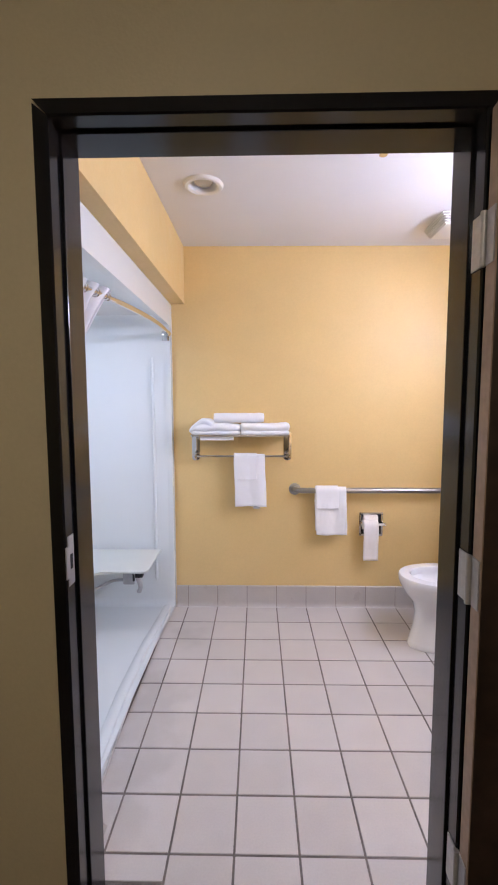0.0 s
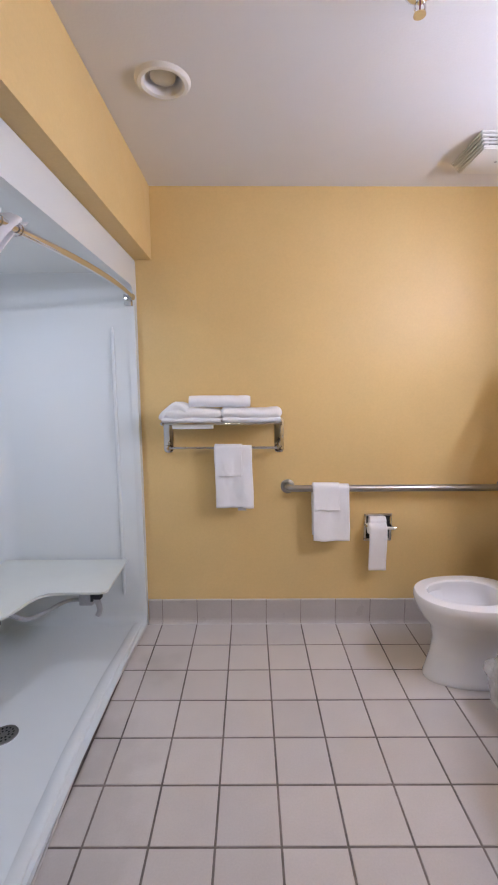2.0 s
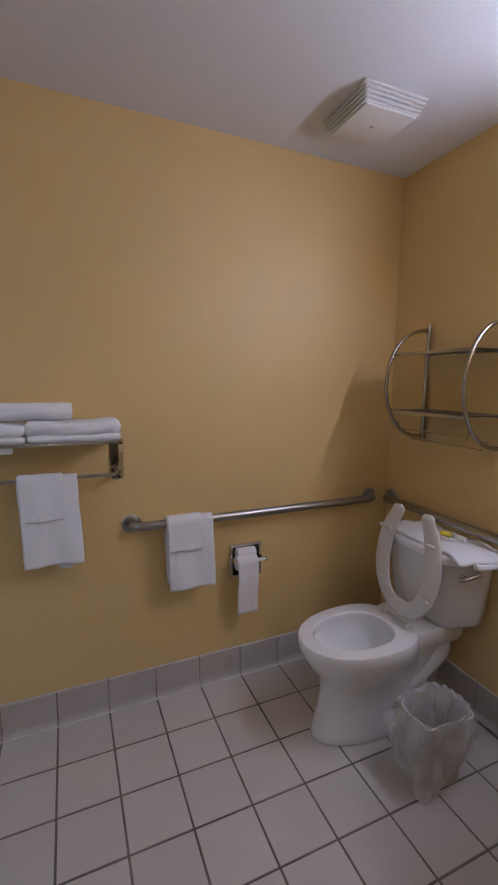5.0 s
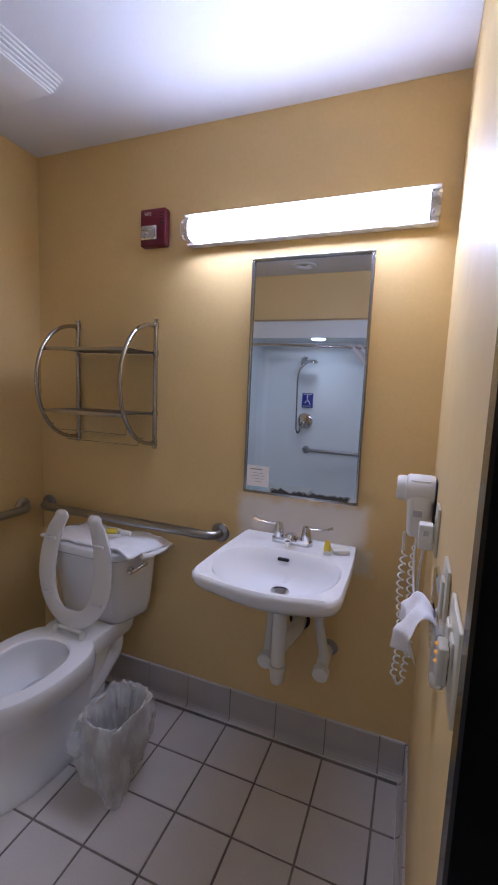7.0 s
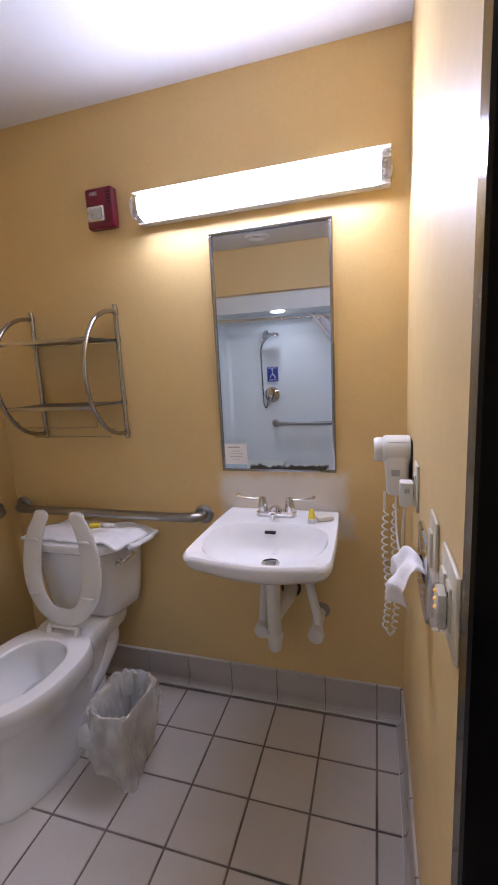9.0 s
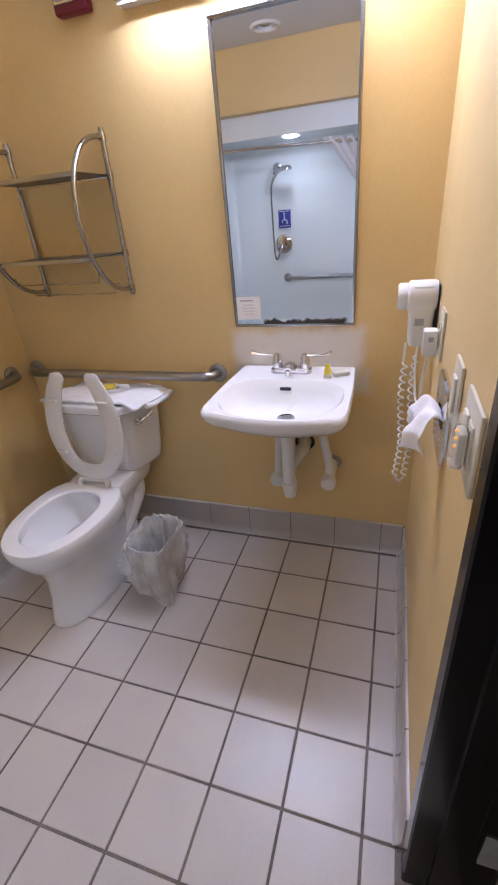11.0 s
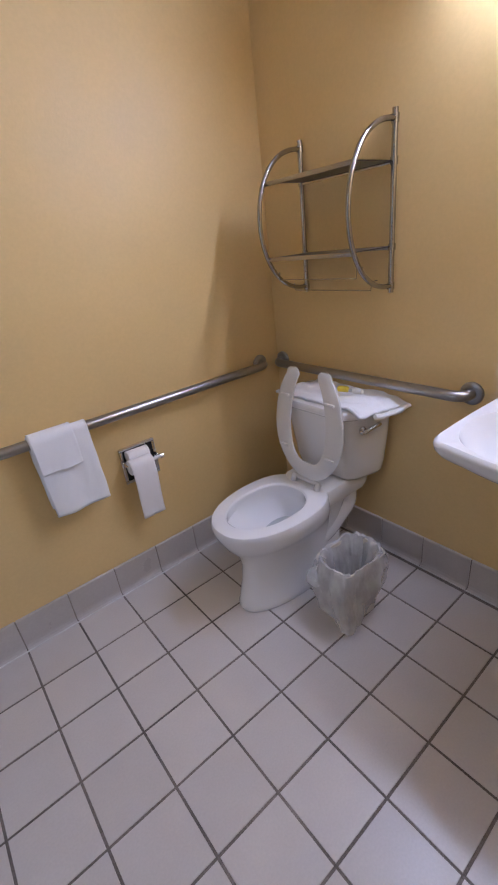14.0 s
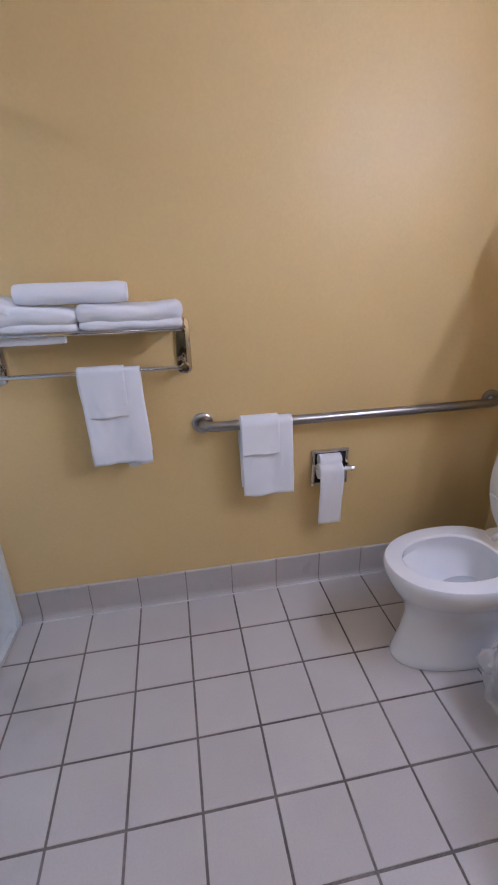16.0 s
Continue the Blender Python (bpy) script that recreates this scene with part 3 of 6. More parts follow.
def shower_curtain():
    z = 1.860
    e = thing("shower_curtain", -0.77, -0.3, z, "white fabric shower curtain swept to the rod end", "shower curtain")
    nu, nv = 120, 30
    bm = bmesh.new()
    rows = []
    for j in range(nv + 1):
        v = j / nv
        zz = z + 0.035 - v * 1.55
        lead = -0.01 - 0.37 * min(1.0, (v * 1.55 / 0.46)) ** 0.8
        row = []
        for i in range(nu + 1):
            u = i / nu
            y = -0.462 + (lead + 0.462 + 0.012 * math.sin(9 * v)) * u
            y = max(y, -0.466 + 0.02 * u)
            fold = 0.024 * math.sin(2 * math.pi * 6.0 * u + 0.6 * math.sin(5 * v)) * (0.7 + 0.4 * v)
            row.append(bm.verts.new((rod_x(y) - 0.04 * min(1.0, 3 * v) + fold + 0.02 * v * (1 - u), y + 0.004 * math.cos(40 * u), zz - 1.860 + rod_z(y) - 0.008 * abs(math.sin(math.pi * 6 * u)))))
        rows.append(row)
    for j in range(nv):
        for i in range(nu):
            bm.faces.new((rows[j][i], rows[j][i + 1], rows[j + 1][i + 1], rows[j + 1][i]))
    c = put("cloth", bm, M_CURTAIN, e)
    s = c.modifiers.new("thickness", "SOLIDIFY")
    s.thickness = 0.0015
    for k in range(6):
        y = -0.445 + 0.076 * k
        ring = [(rod_x(y) + 0.019 * math.cos(a), y, rod_z(y) + 0.019 * math.sin(a)) for a in (2 * math.pi * i / 16 for i in range(17))]
        put("ring", sweep(ring, 0.0022, 6, up=(0, 1, 0)), M_CHROME, e)


shower_curtain()


def shower_fittings():
    y, x = 0.50, BACK + 0.010
    e = thing("hand_shower", x, y, 1.75, "chrome hand shower in its holder with a hanging metal hose", "shower head")
    put("wall_flange", lathe([(0.0, 0.0), (0.03, 0.0), (0.028, 0.008), (0.012, 0.014), (0.0, 0.014)], (x, y, 1.80), "x", 24), M_CHROME, e)
    put("arm", sweep(smooth_path([(x, y, 1.80), (x + 0.06, y, 1.815), (x + 0.12, y, 1.775)]), 0.011, 12), M_CHROME, e)
    put("holder", sweep([(x + 0.10, y, 1.80), (x + 0.125, y + 0.0, 1.735)], 0.02, 14), M_CHROME, e)
    put("handle", sweep(smooth_path([(x + 0.10, y + 0.03, 1.69), (x + 0.13, y - 0.03, 1.745), (x + 0.17, y - 0.10, 1.775)]), 0.014, 12), M_CHROME, e)
    put("head", lathe([(0.0, 0.02), (0.022, 0.018), (0.042, 0.0), (0.042, -0.018), (0.0, -0.02)], (x + 0.175, y - 0.125, 1.765), sides=24), M_CHROME, e)
    hose = smooth_path([(x + 0.10, y + 0.03, 1.69), (x + 0.08, y + 0.055, 1.60), (x + 0.05, y + 0.06, 1.35), (x + 0.045, y + 0.055, 1.10), (x + 0.045, y + 0.05, 1.05), (x + 0.04, y + 0.035, 1.015), (x + 0.035, y + 0.015, 1.05), (x + 0.03, y + 0.005, 1.13)], 8)
    put("hose", sweep(hose, 0.008, 10), M_NICKEL, e)
    v = thing("shower_valve", x, y - 0.03, 1.150, "round chrome shower mixer valve with lever", "shower valve")
    put("escutcheon", lathe([(0.0, 0.0), (0.085, 0.0), (0.082, 0.008), (0.05, 0.018), (0.0, 0.02)], (x, y - 0.03, 1.150), "x", 36), M_CHROME, v)
    put("hub", lathe([(0.0, 0.015), (0.03, 0.015), (0.026, 0.055), (0.0, 0.06)], (x, y - 0.03, 1.150), "x", 24), M_CHROME, v)
    put("lever", sweep(smooth_path([(x + 0.05, y - 0.03, 1.150), (x + 0.06, y - 0.02, 1.105), (x + 0.065, y - 0.005, 1.065)]), [0.011] * 16 + [0.008], 10), M_CHROME, v)
    s = thing("accessibility_sign", BACK + 0.012, 0.46, 1.365, "small blue accessibility sign with white wheelchair symbol", "sign")
    put("plate", box(x, x + 0.003, 0.395, 0.515, 1.29, 1.445, 0.001), M_BLUE, s)
    put("symbol", sweep([(x + 0.0035, 0.455 + 0.024 * math.cos(a), 1.34 + 0.024 * math.sin(a)) for a in (radians(-20 + 20 * k) for k in range(13))], 0.004, 6, 0.6, up=(1, 0, 0)), M_INKWHITE, s, "white wheelchair symbol")
    put("symbol", sweep([(x + 0.0035, 0.458, 1.40), (x + 0.0035, 0.456, 1.36), (x + 0.0035, 0.435, 1.358), (x + 0.0035, 0.425, 1.325)], 0.004, 6, 0.6, up=(1, 0, 0)), M_INKWHITE, s)
    put("symbol", lathe([(0.0, 0.0005), (0.008, 0.0005), (0.008, 0.0), (0.0, 0.0)], (x + 0.0033, 0.458, 1.413), "x", 14), M_INKWHITE, s)
    for z in (1.43, 1.305):
        put("writing_bar", box(x + 0.003, x + 0.0036, 0.41, 0.50, z, z + 0.006), M_INKWHITE, s, smooth=False)


shower_fittings()


# ---- grab bars ----
def grab_bar(a, b, out, name_label):
    """A wall grab bar between two wall points; out is the way off the wall."""
    a, b, out = Vector(a), Vector(b), Vector(out)
    way = (b - a).normalized()
    mid = (a + b) / 2
    e = thing("grab_bar", *mid, name_label, "grab bar", "grab bars")
    r, off, bend = 0.019, 0.058, 0.045
    path = [a + out * 0.004]
    corner_a, corner_b = a + out * off, b + out * off
    for k in range(9):
        t = radians(90 * k / 8)
        path.append(corner_a + way * bend * (1 - math.cos(t)) - out * bend * (1 - math.sin(t)))
    n = 10
    for k in range(1, n):
        path.append(corner_a + way * bend + (b - a - 2 * way * bend) * k / n)
    for k in range(9):
        t = radians(90 - 90 * k / 8)
        path.append(corner_b - way * bend * (1 - math.cos(t)) - out * bend * (1 - math.sin(t)))
    path.append(b + out * 0.004)
    put("bar", sweep(path, r, 18), M_STEEL, e)
    axis = "x" if abs(out.x) > 0.5 else "y"
    s = out.x if axis == "x" else out.y
    for p in (a, b):
        put("flange", lathe([(0.0, 0.0), (0.040, 0.0), (0.040, s * 0.006), (0.036, s * 0.010), (0.021, s * 0.012), (0.0, s * 0.012)], p, axis, 36), M_STEEL, e)
    return e


grab_bar((0.122, NORTH, 0.828), (1.352, NORTH, 0.828), (0, -1, 0), "long satin stainless steel grab bar on the yellow wall")
grab_bar((EAST, 1.005, 0.822), (EAST, 0.075, 0.822), (-1, 0, 0), "satin stainless steel grab bar behind the toilet")
grab_bar((BACK + 0.01, 0.44, 0.84), (BACK + 0.01, -0.28, 0.84), (1, 0, 0), "stainless steel grab bar on the shower back wall")


# ---- towel rack ----
def cushion(x0, x1, y0, y1, z0, z1, r, wob, seed, cuts=10):
    """A soft folded-cloth block."""
    bm = bmesh.new()
    bmesh.ops.create_cube(bm, size=1)
    bmesh.ops.subdivide_edges(bm, edges=bm.edges[:], cuts=cuts, use_grid_fill=True)
    sx, sy, sz = x1 - x0, y1 - y0, z1 - z0
    for v in bm.verts:
        p = Vector((v.co.x * sx, v.co.y * sy, v.co.z * sz))
        core = Vector((max(-sx / 2 + r, min(sx / 2 - r, p.x)), max(-sy / 2 + r, min(sy / 2 - r, p.y)), max(-sz / 2 + r, min(sz / 2 - r, p.z))))
        d = p - core
        if d.length > 1e-6:
            p = core + d.normalized() * min(r, d.length)
        v.co = p + Vector(((x0 + x1) / 2, (y0 + y1) / 2, (z0 + z1) / 2))
        w = noise.noise_vector(v.co * 14 + Vector((seed, 0, 0))) * wob + noise.noise_vector(v.co * 45 + Vector((0, seed, 0))) * wob * 0.35
        if v.co.z < z0 + 0.004:
            w.z = 0
        v.co += w
    return bm


def towel_rack():
    e = thing("towel_rack", -0.24, NORTH, 1.12, "chrome hotel towel shelf with lower rail on the wall", "towel rack")
    for x in (-0.548, 0.072):
        plate = prism([(q[0], q[1]) for q in rounded_rect(x - 0.026, x + 0.026, 1.026, 1.220, 0.017, 0.0)], 0.0005, 0.007, 0.0022)
        bmesh.ops.transform(plate, matrix=Matrix.Translation((0, NORTH, 0)) @ Matrix.Rotation(radians(90), 4, "X"), verts=plate.verts[:])
        put("bracket", plate, M_CHROME, e)
        put("arm", sweep([(x, NORTH - 0.004, 1.203), (x, 0.88, 1.203)], 0.0065, 12), M_CHROME, e)
        put("arm", sweep([(x, NORTH - 0.004, 1.060), (x, 0.976, 1.060)], 0.009, 12), M_CHROME, e)
        put("knob", lathe([(0.0, -0.013), (0.014, -0.012), (0.016, -0.004), (0.016, 0.006), (0.0, 0.008)], (x, 0.983, 1.060), "y", 18), M_CHROME, e)
        put("knob", lathe([(0.0, -0.012), (0.009, -0.011), (0.011, 0.0), (0.009, 0.006), (0.0, 0.008)], (x, 0.886, 1.203), "y", 18), M_CHROME, e)
    for y, z, r in ((0.888, 1.203, 0.0062), (0.935, 1.203, 0.005), (0.98, 1.203, 0.005), (1.022, 1.203, 0.005), (0.983, 1.060, 0.0075)):
        put("rail", sweep([(-0.556, y, z), (0.080, y, z)], r, 12), M_CHROME, e)


towel_rack()


def folded_towel(x0, x1, y0, y1, z0, z1, layers, seed, label, group="towels on the shelf"):
    e = thing("folded_towel", (x0 + x1) / 2, (y0 + y1) / 2, z0, label, "towel", group)
    bm = bmesh.new()
    cut = z0 + (z1 - z0) * 0.30
    merge(bm, cushion(x0 + 0.008, x1 - 0.004, y0 + 0.008, y1, z0, cut + 0.006, 0.014, 0.004, seed, 14))
    top = cushion(x0, x1, y0, y1, cut - 0.002, z1, 0.027, 0.007, seed + 3.1, 16)
    for v in top.verts:
        v.co.z += 0.006 * math.sin((v.co.x - x0) * 16 + seed) * (v.co.z - cut) / (z1 - cut)
    merge(bm, top)
    put("cloth", bm, M_TOWEL, e)
    return e


folded_towel(-0.245, 0.078, 0.872, 1.03, 1.209, 1.285, 2, 2.0, "white folded bath towel on the chrome shelf")
folded_towel(-0.560, -0.238, 0.872, 1.03, 1.209, 1.278, 2, 5.0, "white bath towel folded loosely on the chrome shelf")


def loose_towel_end():
    e = thing("draped_towel", -0.47, 0.95, 1.279, "white towel corner heaped on the folded towels", "towel", "towels on the shelf")
    bm = cushion(-0.566, -0.40, 0.875, 1.0, 1.270, 1.315, 0.02, 0.009, 9.0)
    for v in bm.verts:
        v.co.z -= max(0, (-0.49 - v.co.x)) * 0.8 + max(0, v.co.x + 0.46) * 0.5
    put("cloth", bm, M_TOWEL, e)


loose_towel_end()


def towel_roll():
    e = thing("rolled_towel", -0.252, 0.945, 1.287, "white rolled hand towel on top of the folded towels", "towel", "towels on the shelf")
    rings = []
    for i in range(25):
        x = -0.412 + 0.322 * i / 24
        edge = min(1.0, min(i, 24 - i) / 1.5)
        r = 0.034 * (0.90 + 0.10 * edge)
        rings.append([(x, 0.945 + 1.15 * r * math.cos(a) + 0.0015 * noise.noise((x * 30, math.cos(a) * 3, 2)), 1.316 + 0.92 * r * math.sin(a) + 0.003 * noise.noise((x * 22, math.sin(a) * 2, 5))) for a in (2 * math.pi * k / 28 for k in range(28))])
    put("cloth", loft(rings), M_TOWEL, e)
    spiral = [(-0.0895, 0.945 + (0.005 + 0.0035 * a) * 1.1 * math.cos(a), 1.316 + (0.005 + 0.0035 * a) * 0.9 * math.sin(a)) for a in (0.35 * k for k in range(22))]
    put("rolled_edge", sweep(spiral, 0.0022, 6), M_TOWEL, e)


towel_roll()
put_flap = thing("towel_flap", -0.36, 0.9, 1.196, "white towel edge hanging through the shelf rails", "towel", "towels on the shelf")
put("cloth", cushion(-0.50, -0.285, 0.90, 0.928, 1.172, 1.2105, 0.006, 0.002, 4.0, 6), M_TOWEL, put_flap)


def hanging_towel(x0, x1, bar_y, bar_z, bar_r, front, back, flap, skew, label, wash_tag=False):
    """A narrow folded towel over a rail: long panel behind, short fold in front."""
    e = thing("hand_towel", (x0 + x1) / 2, bar_y, bar_z, label, "towel", "hanging hand towels")
    def panel(r, front_len, back_len, xa, xb, lean, thick, seed):
        prof = []
        n = 26
        for k in range(n + 1):
            prof.append((bar_y + r, bar_z - back_len + back_len * k / n))
        for k in range(1, 8):
            a = math.pi * k / 8
            prof.append((bar_y + r * math.cos(a), bar_z + r * math.sin(a)))
        for k in range(n + 1):
            prof.append((bar_y - r - 0.004 * k / n, bar_z - front_len * k / n))
        m = 28
        bm = bmesh.new()
        rows = []
        for s, (y, z) in enumerate(prof):
            row = []
            for i in range(m + 1):
                u = i / m
                drop = max(0.0, bar_z - z)
                x = xa + (xb - xa) * u + lean * drop
                w = noise.noise(Vector((x * 12, z * 7, seed))) * 0.010 * min(1.0, drop * 6) + 0.003 * math.sin(u * 9 + seed) * min(1.0, drop * 5)
                w += (0.0022 * noise.noise(Vector((x * 34, z * 22, seed + 5))) + 0.0012 * noise.noise(Vector((x * 70, z * 60, seed)))) * min(1.0, drop * 8)
                row.append(bm.verts.new((x + 0.003 * noise.noise(Vector((u * 2, z * 14, seed))), y + w * (1 if y < bar_y else 0.3), z + 0.004 * noise.noise(Vector((u * 4, seed, 1))) * min(1.0, drop * 6))))
            rows.append(row)
        for a, b in zip(rows, rows[1:]):
            for i in range(m):
                bm.faces.new((a[i], a[i + 1], b[i + 1], b[i]))
        return bm
    r = bar_r + 0.005
    c = put("long_panel", panel(r, front, back, x0, x1, skew, 0.005, x0 * 9), M_TOWEL, e)
    d = put("short_fold", panel(r + 0.007, flap, back * 0.6, x0 + 0.008 * (skew >= 0) - 0.003, x0 + (x1 - x0) * 0.74, skew * 0.5, 0.005, x0 * 9 + 3), M_TOWEL, e)
    for o in (c, d):
        s = o.modifiers.new("thickness", "SOLIDIFY")
        s.thickness, s.offset = 0.0045, 0
    if wash_tag:
        put("wash_tag", box(x0 + 0.13, x0 + 0.175, bar_y - r - 0.006, bar_y - r - 0.004, bar_z - front - 0.014, bar_z - front + 0.004), M_GREYMETAL, e, "small grey care label", False, under=c)


hanging_towel(-0.289, -0.083, 0.983, 1.060, 0.008, 0.335, 0.30, 0.155, 0.035, "white hand towel folded over the lower chrome rail", True)
hanging_towel(0.252, 0.455, 0.990, 0.828, 0.020, 0.295, 0.28, 0.115, 0.035, "white hand towel folded over the steel grab bar")


# ---- toilet paper holder ----
def paper_holder():
    x0, x1, z0, z1 = 0.562, 0.722, 0.505, 0.668
    e = thing("toilet_paper_holder", 0.64, NORTH, 0.585, "recessed chrome toilet paper holder with a half-used roll", "paper holder")
    fr = bmesh.new()
    for a in ((x0, x1, z1 - 0.014, z1), (x0, x1, z0, z0 + 0.014), (x0, x0 + 0.014, z0 + 0.014, z1 - 0.014), (x1 - 0.014, x1, z0 + 0.014, z1 - 0.014)):
        box(a[0], a[1], NORTH - 0.012, NORTH - 0.0005, a[2], a[3], 0.003, bm=fr)
    put("frame", fr, M_CHROME, e)
    # flat black sheet on the wall paints the shade of the recess
    put("recess_shade", box(x0 + 0.012, x1 - 0.012, NORTH - 0.004, NORTH - 0.001, z0 + 0.012, z1 - 0.012), M_DARK, e, "flat black sheet painted as the recess shade", False)
    for x in (x0 + 0.012, x1 - 0.012):
        put("ear", sweep(smooth_path([(x, NORTH - 0.008, 0.60), (x, NORTH - 0.035, 0.602), (x, NORTH - 0.06, 0.598)]), 0.008, 10), M_CHROME, e)
    put("spindle", sweep([(x0 + 0.004, NORTH - 0.06, 0.597), (x1 - 0.002, NORTH - 0.06, 0.597)], 0.008, 12), M_PLASTIC, e, "white plastic spindle")
    put("spindle_end", lathe([(0.0, 0), (0.011, 0), (0.011, 0.012), (0.0, 0.014)], (x1 - 0.006, NORTH - 0.06, 0.597), "x", 14), M_CHROME, e)
    roll = thing("toilet_paper", 0.625, NORTH - 0.06, 0.597, "white toilet paper roll with a long hanging sheet", "toilet paper")
    put("roll", lathe([(0.012, 0.0), (0.030, 0.0), (0.031, 0.004), (0.031, 0.096), (0.030, 0.1), (0.012, 0.1)], (0.572, NORTH - 0.06, 0.597), "x", 32), M_PAPER, roll)
    bm = bmesh.new()
    rows = []
    for k in range(24):
        if k < 8:
            a = radians(60 + 120 * k / 7)
            y, z = NORTH - 0.06 + 0.0325 * math.cos(a), 0.597 + 0.0325 * math.sin(a)
        else:
            d = (k - 7) / 16
            y, z = NORTH - 0.0925 + 0.012 * d - 0.003 * math.sin(6 * d), 0.597 - 0.242 * d
        rows.append([bm.verts.new((0.572 + 0.1 * i / 8 + 0.003 * (0.597 - z) * 6, y + 0.0025 * noise.noise(Vector((i * 0.7, z * 18, 1))), z + 0.003 * noise.noise(Vector((i, 2, k > 22))) * (k > 22))) for i in range(9)])
    for a, b in zip(rows, rows[1:]):
        for i in range(8):
            bm.faces.new((a[i], a[i + 1], b[i + 1], b[i]))
    s = put("hanging_sheet", bm, M_PAPER, roll)
    sm = s.modifiers.new("thickness", "SOLIDIFY")
    sm.thickness = 0.0008
    spare = thing("spare_paper_roll", 0.635, NORTH - 0.02, 0.63, "small spare roll of toilet paper in the recess", "toilet paper")
    bmr = lathe([(0.010, 0.0), (0.024, 0.0), (0.025, 0.004), (0.025, 0.088), (0.024, 0.092), (0.010, 0.092)], (0.585, NORTH - 0.03, 0.632), "x", 28)
    put("roll", jitter(bmr, 0.002, 30), M_PAPER, spare)


paper_holder()


# ---- toilet ----
TY = 0.575


def egg(front, back, half, z, n=48, blunt=1.0):
    """Long oval: pointed to the west, blunter to the east."""
    cx = front + (back - front) * 0.56
    out = []
    for k in range(n):
        a = 2 * math.pi * k / n
        c, s = math.cos(a), math.sin(a)
        rx = (back - cx) if c > 0 else (cx - front)
        p = 0.80 if c > 0 else 0.95
        out.append((cx + rx * math.copysign(abs(c) ** p, c), TY + half * math.copysign(abs(s) ** (0.9 * blunt), s), z))
    return out


def toilet():
    e = thing("toilet", 1.05, TY, 0, "white china toilet with raised open-front seat, floor-standing", "toilet")
    R = 0.425
    outer = [egg(0.748, 1.30, 0.118, 0.0), egg(0.745, 1.30, 0.122, 0.008), egg(0.752, 1.295, 0.118, 0.03), egg(0.775, 1.27, 0.105, 0.12), egg(0.785, 1.25, 0.104, 0.20), egg(0.768, 1.24, 0.122, 0.265),
             egg(0.725, 1.225, 0.155, 0.315), egg(0.704, 1.21, 0.178, 0.355), egg(0.692, 1.20, 0.185, 0.385), egg(0.690, 1.195, 0.186, R - 0.012), egg(0.695, 1.19, 0.182, R - 0.003), egg(0.705, 1.185, 0.174, R)]
    inner = [egg(0.748, 1.10, 0.128, R), egg(0.754, 1.094, 0.122, R - 0.006), egg(0.754, 1.094, 0.122, R - 0.022), egg(0.752, 1.098, 0.126, R - 0.045), egg(0.79, 1.105, 0.112, R - 0.08), egg(0.87, 1.095, 0.085, R - 0.125), egg(0.935, 1.08, 0.060, R - 0.165), egg(0.96, 1.06, 0.04, R - 0.175)]
    put("bowl", loft(outer + inner), M_CHINA, e)
    put("water", loft([egg(0.915, 1.085, 0.066, R - 0.153), egg(0.916, 1.084, 0.065, R - 0.1525)]), M_CHROME_WATER, e, "still water in the bowl")
    deck = loft([rounded_rect(1.13, 1.43, TY - 0.115, TY + 0.115, 0.05, R - 0.085), rounded_rect(1.12, 1.435, TY - 0.125, TY + 0.125, 0.05, R - 0.06), rounded_rect(1.12, 1.44, TY - 0.13, TY + 0.13, 0.05, R - 0.008), rounded_rect(1.125, 1.435, TY - 0.125, TY + 0.125, 0.05, R + 0.001)])
    put("deck", deck, M_CHINA, e)
    put("rear_body", loft([rounded_rect(1.10, 1.30, TY - 0.105, TY + 0.105, 0.05, 0.0), rounded_rect(1.10, 1.29, TY - 0.088, TY + 0.088, 0.05, 0.10), rounded_rect(1.125, 1.29, TY - 0.086, TY + 0.086, 0.05, 0.24), rounded_rect(1.135, 1.34, TY - 0.10, TY + 0.10, 0.05, 0.36)]), M_CHINA, e)
    for s in (-1, 1):
        trap = smooth_path([(1.29, TY + s * 0.040, 0.375), (1.335, TY + s * 0.044, 0.325), (1.335, TY + s * 0.046, 0.27), (1.285, TY + s * 0.050, 0.225), (1.20, TY + s * 0.055, 0.175), (1.12, TY + s * 0.052, 0.165), (1.04, TY + s * 0.040, 0.17)], 8)
        put("trapway", sweep(trap, [0.050 + 0.008 * math.sin(2 * math.pi * k / (len(trap) - 1)) for k in range(len(trap))], 16), M_CHINA, e)
        put("foot_flange", box(1.08, 1.30, TY + s * 0.118 - 0.045, TY + s * 0.118 + 0.045, 0.0, 0.045, 0.016, 3), M_CHINA, e)
        put("bolt_cap", lathe([(0.017, 0.0), (0.017, 0.008), (0.011, 0.018), (0.0, 0.020)], (1.16, TY + s * 0.135, 0.044), sides=18), M_PLASTIC, e)
    tz0, tz1 = R + 0.002, 0.718

    def tank_ring(x0, half, corner, z):
        # narrower in front than at the wall
        out = []
        for x, y, zz in rounded_rect(x0, 1.452, TY - half, TY + half, corner, z, 8):
            out.append((x, TY + (y - TY) * (0.76 + 0.24 * (x - x0) / (1.452 - x0)), zz))
        return out
    tank = [tank_ring(1.285, 0.165, 0.04, tz0 - 0.010), tank_ring(1.268, 0.185, 0.05, tz0 - 0.002), tank_ring(1.258, 0.197, 0.055, tz0 + 0.016), tank_ring(1.249, 0.207, 0.055, tz0 + 0.06), tank_ring(1.234, 0.221, 0.055, tz0 + 0.18), tank_ring(1.222, 0.230, 0.055, tz1)]
    put("tank", loft(tank), M_CHINA, e)
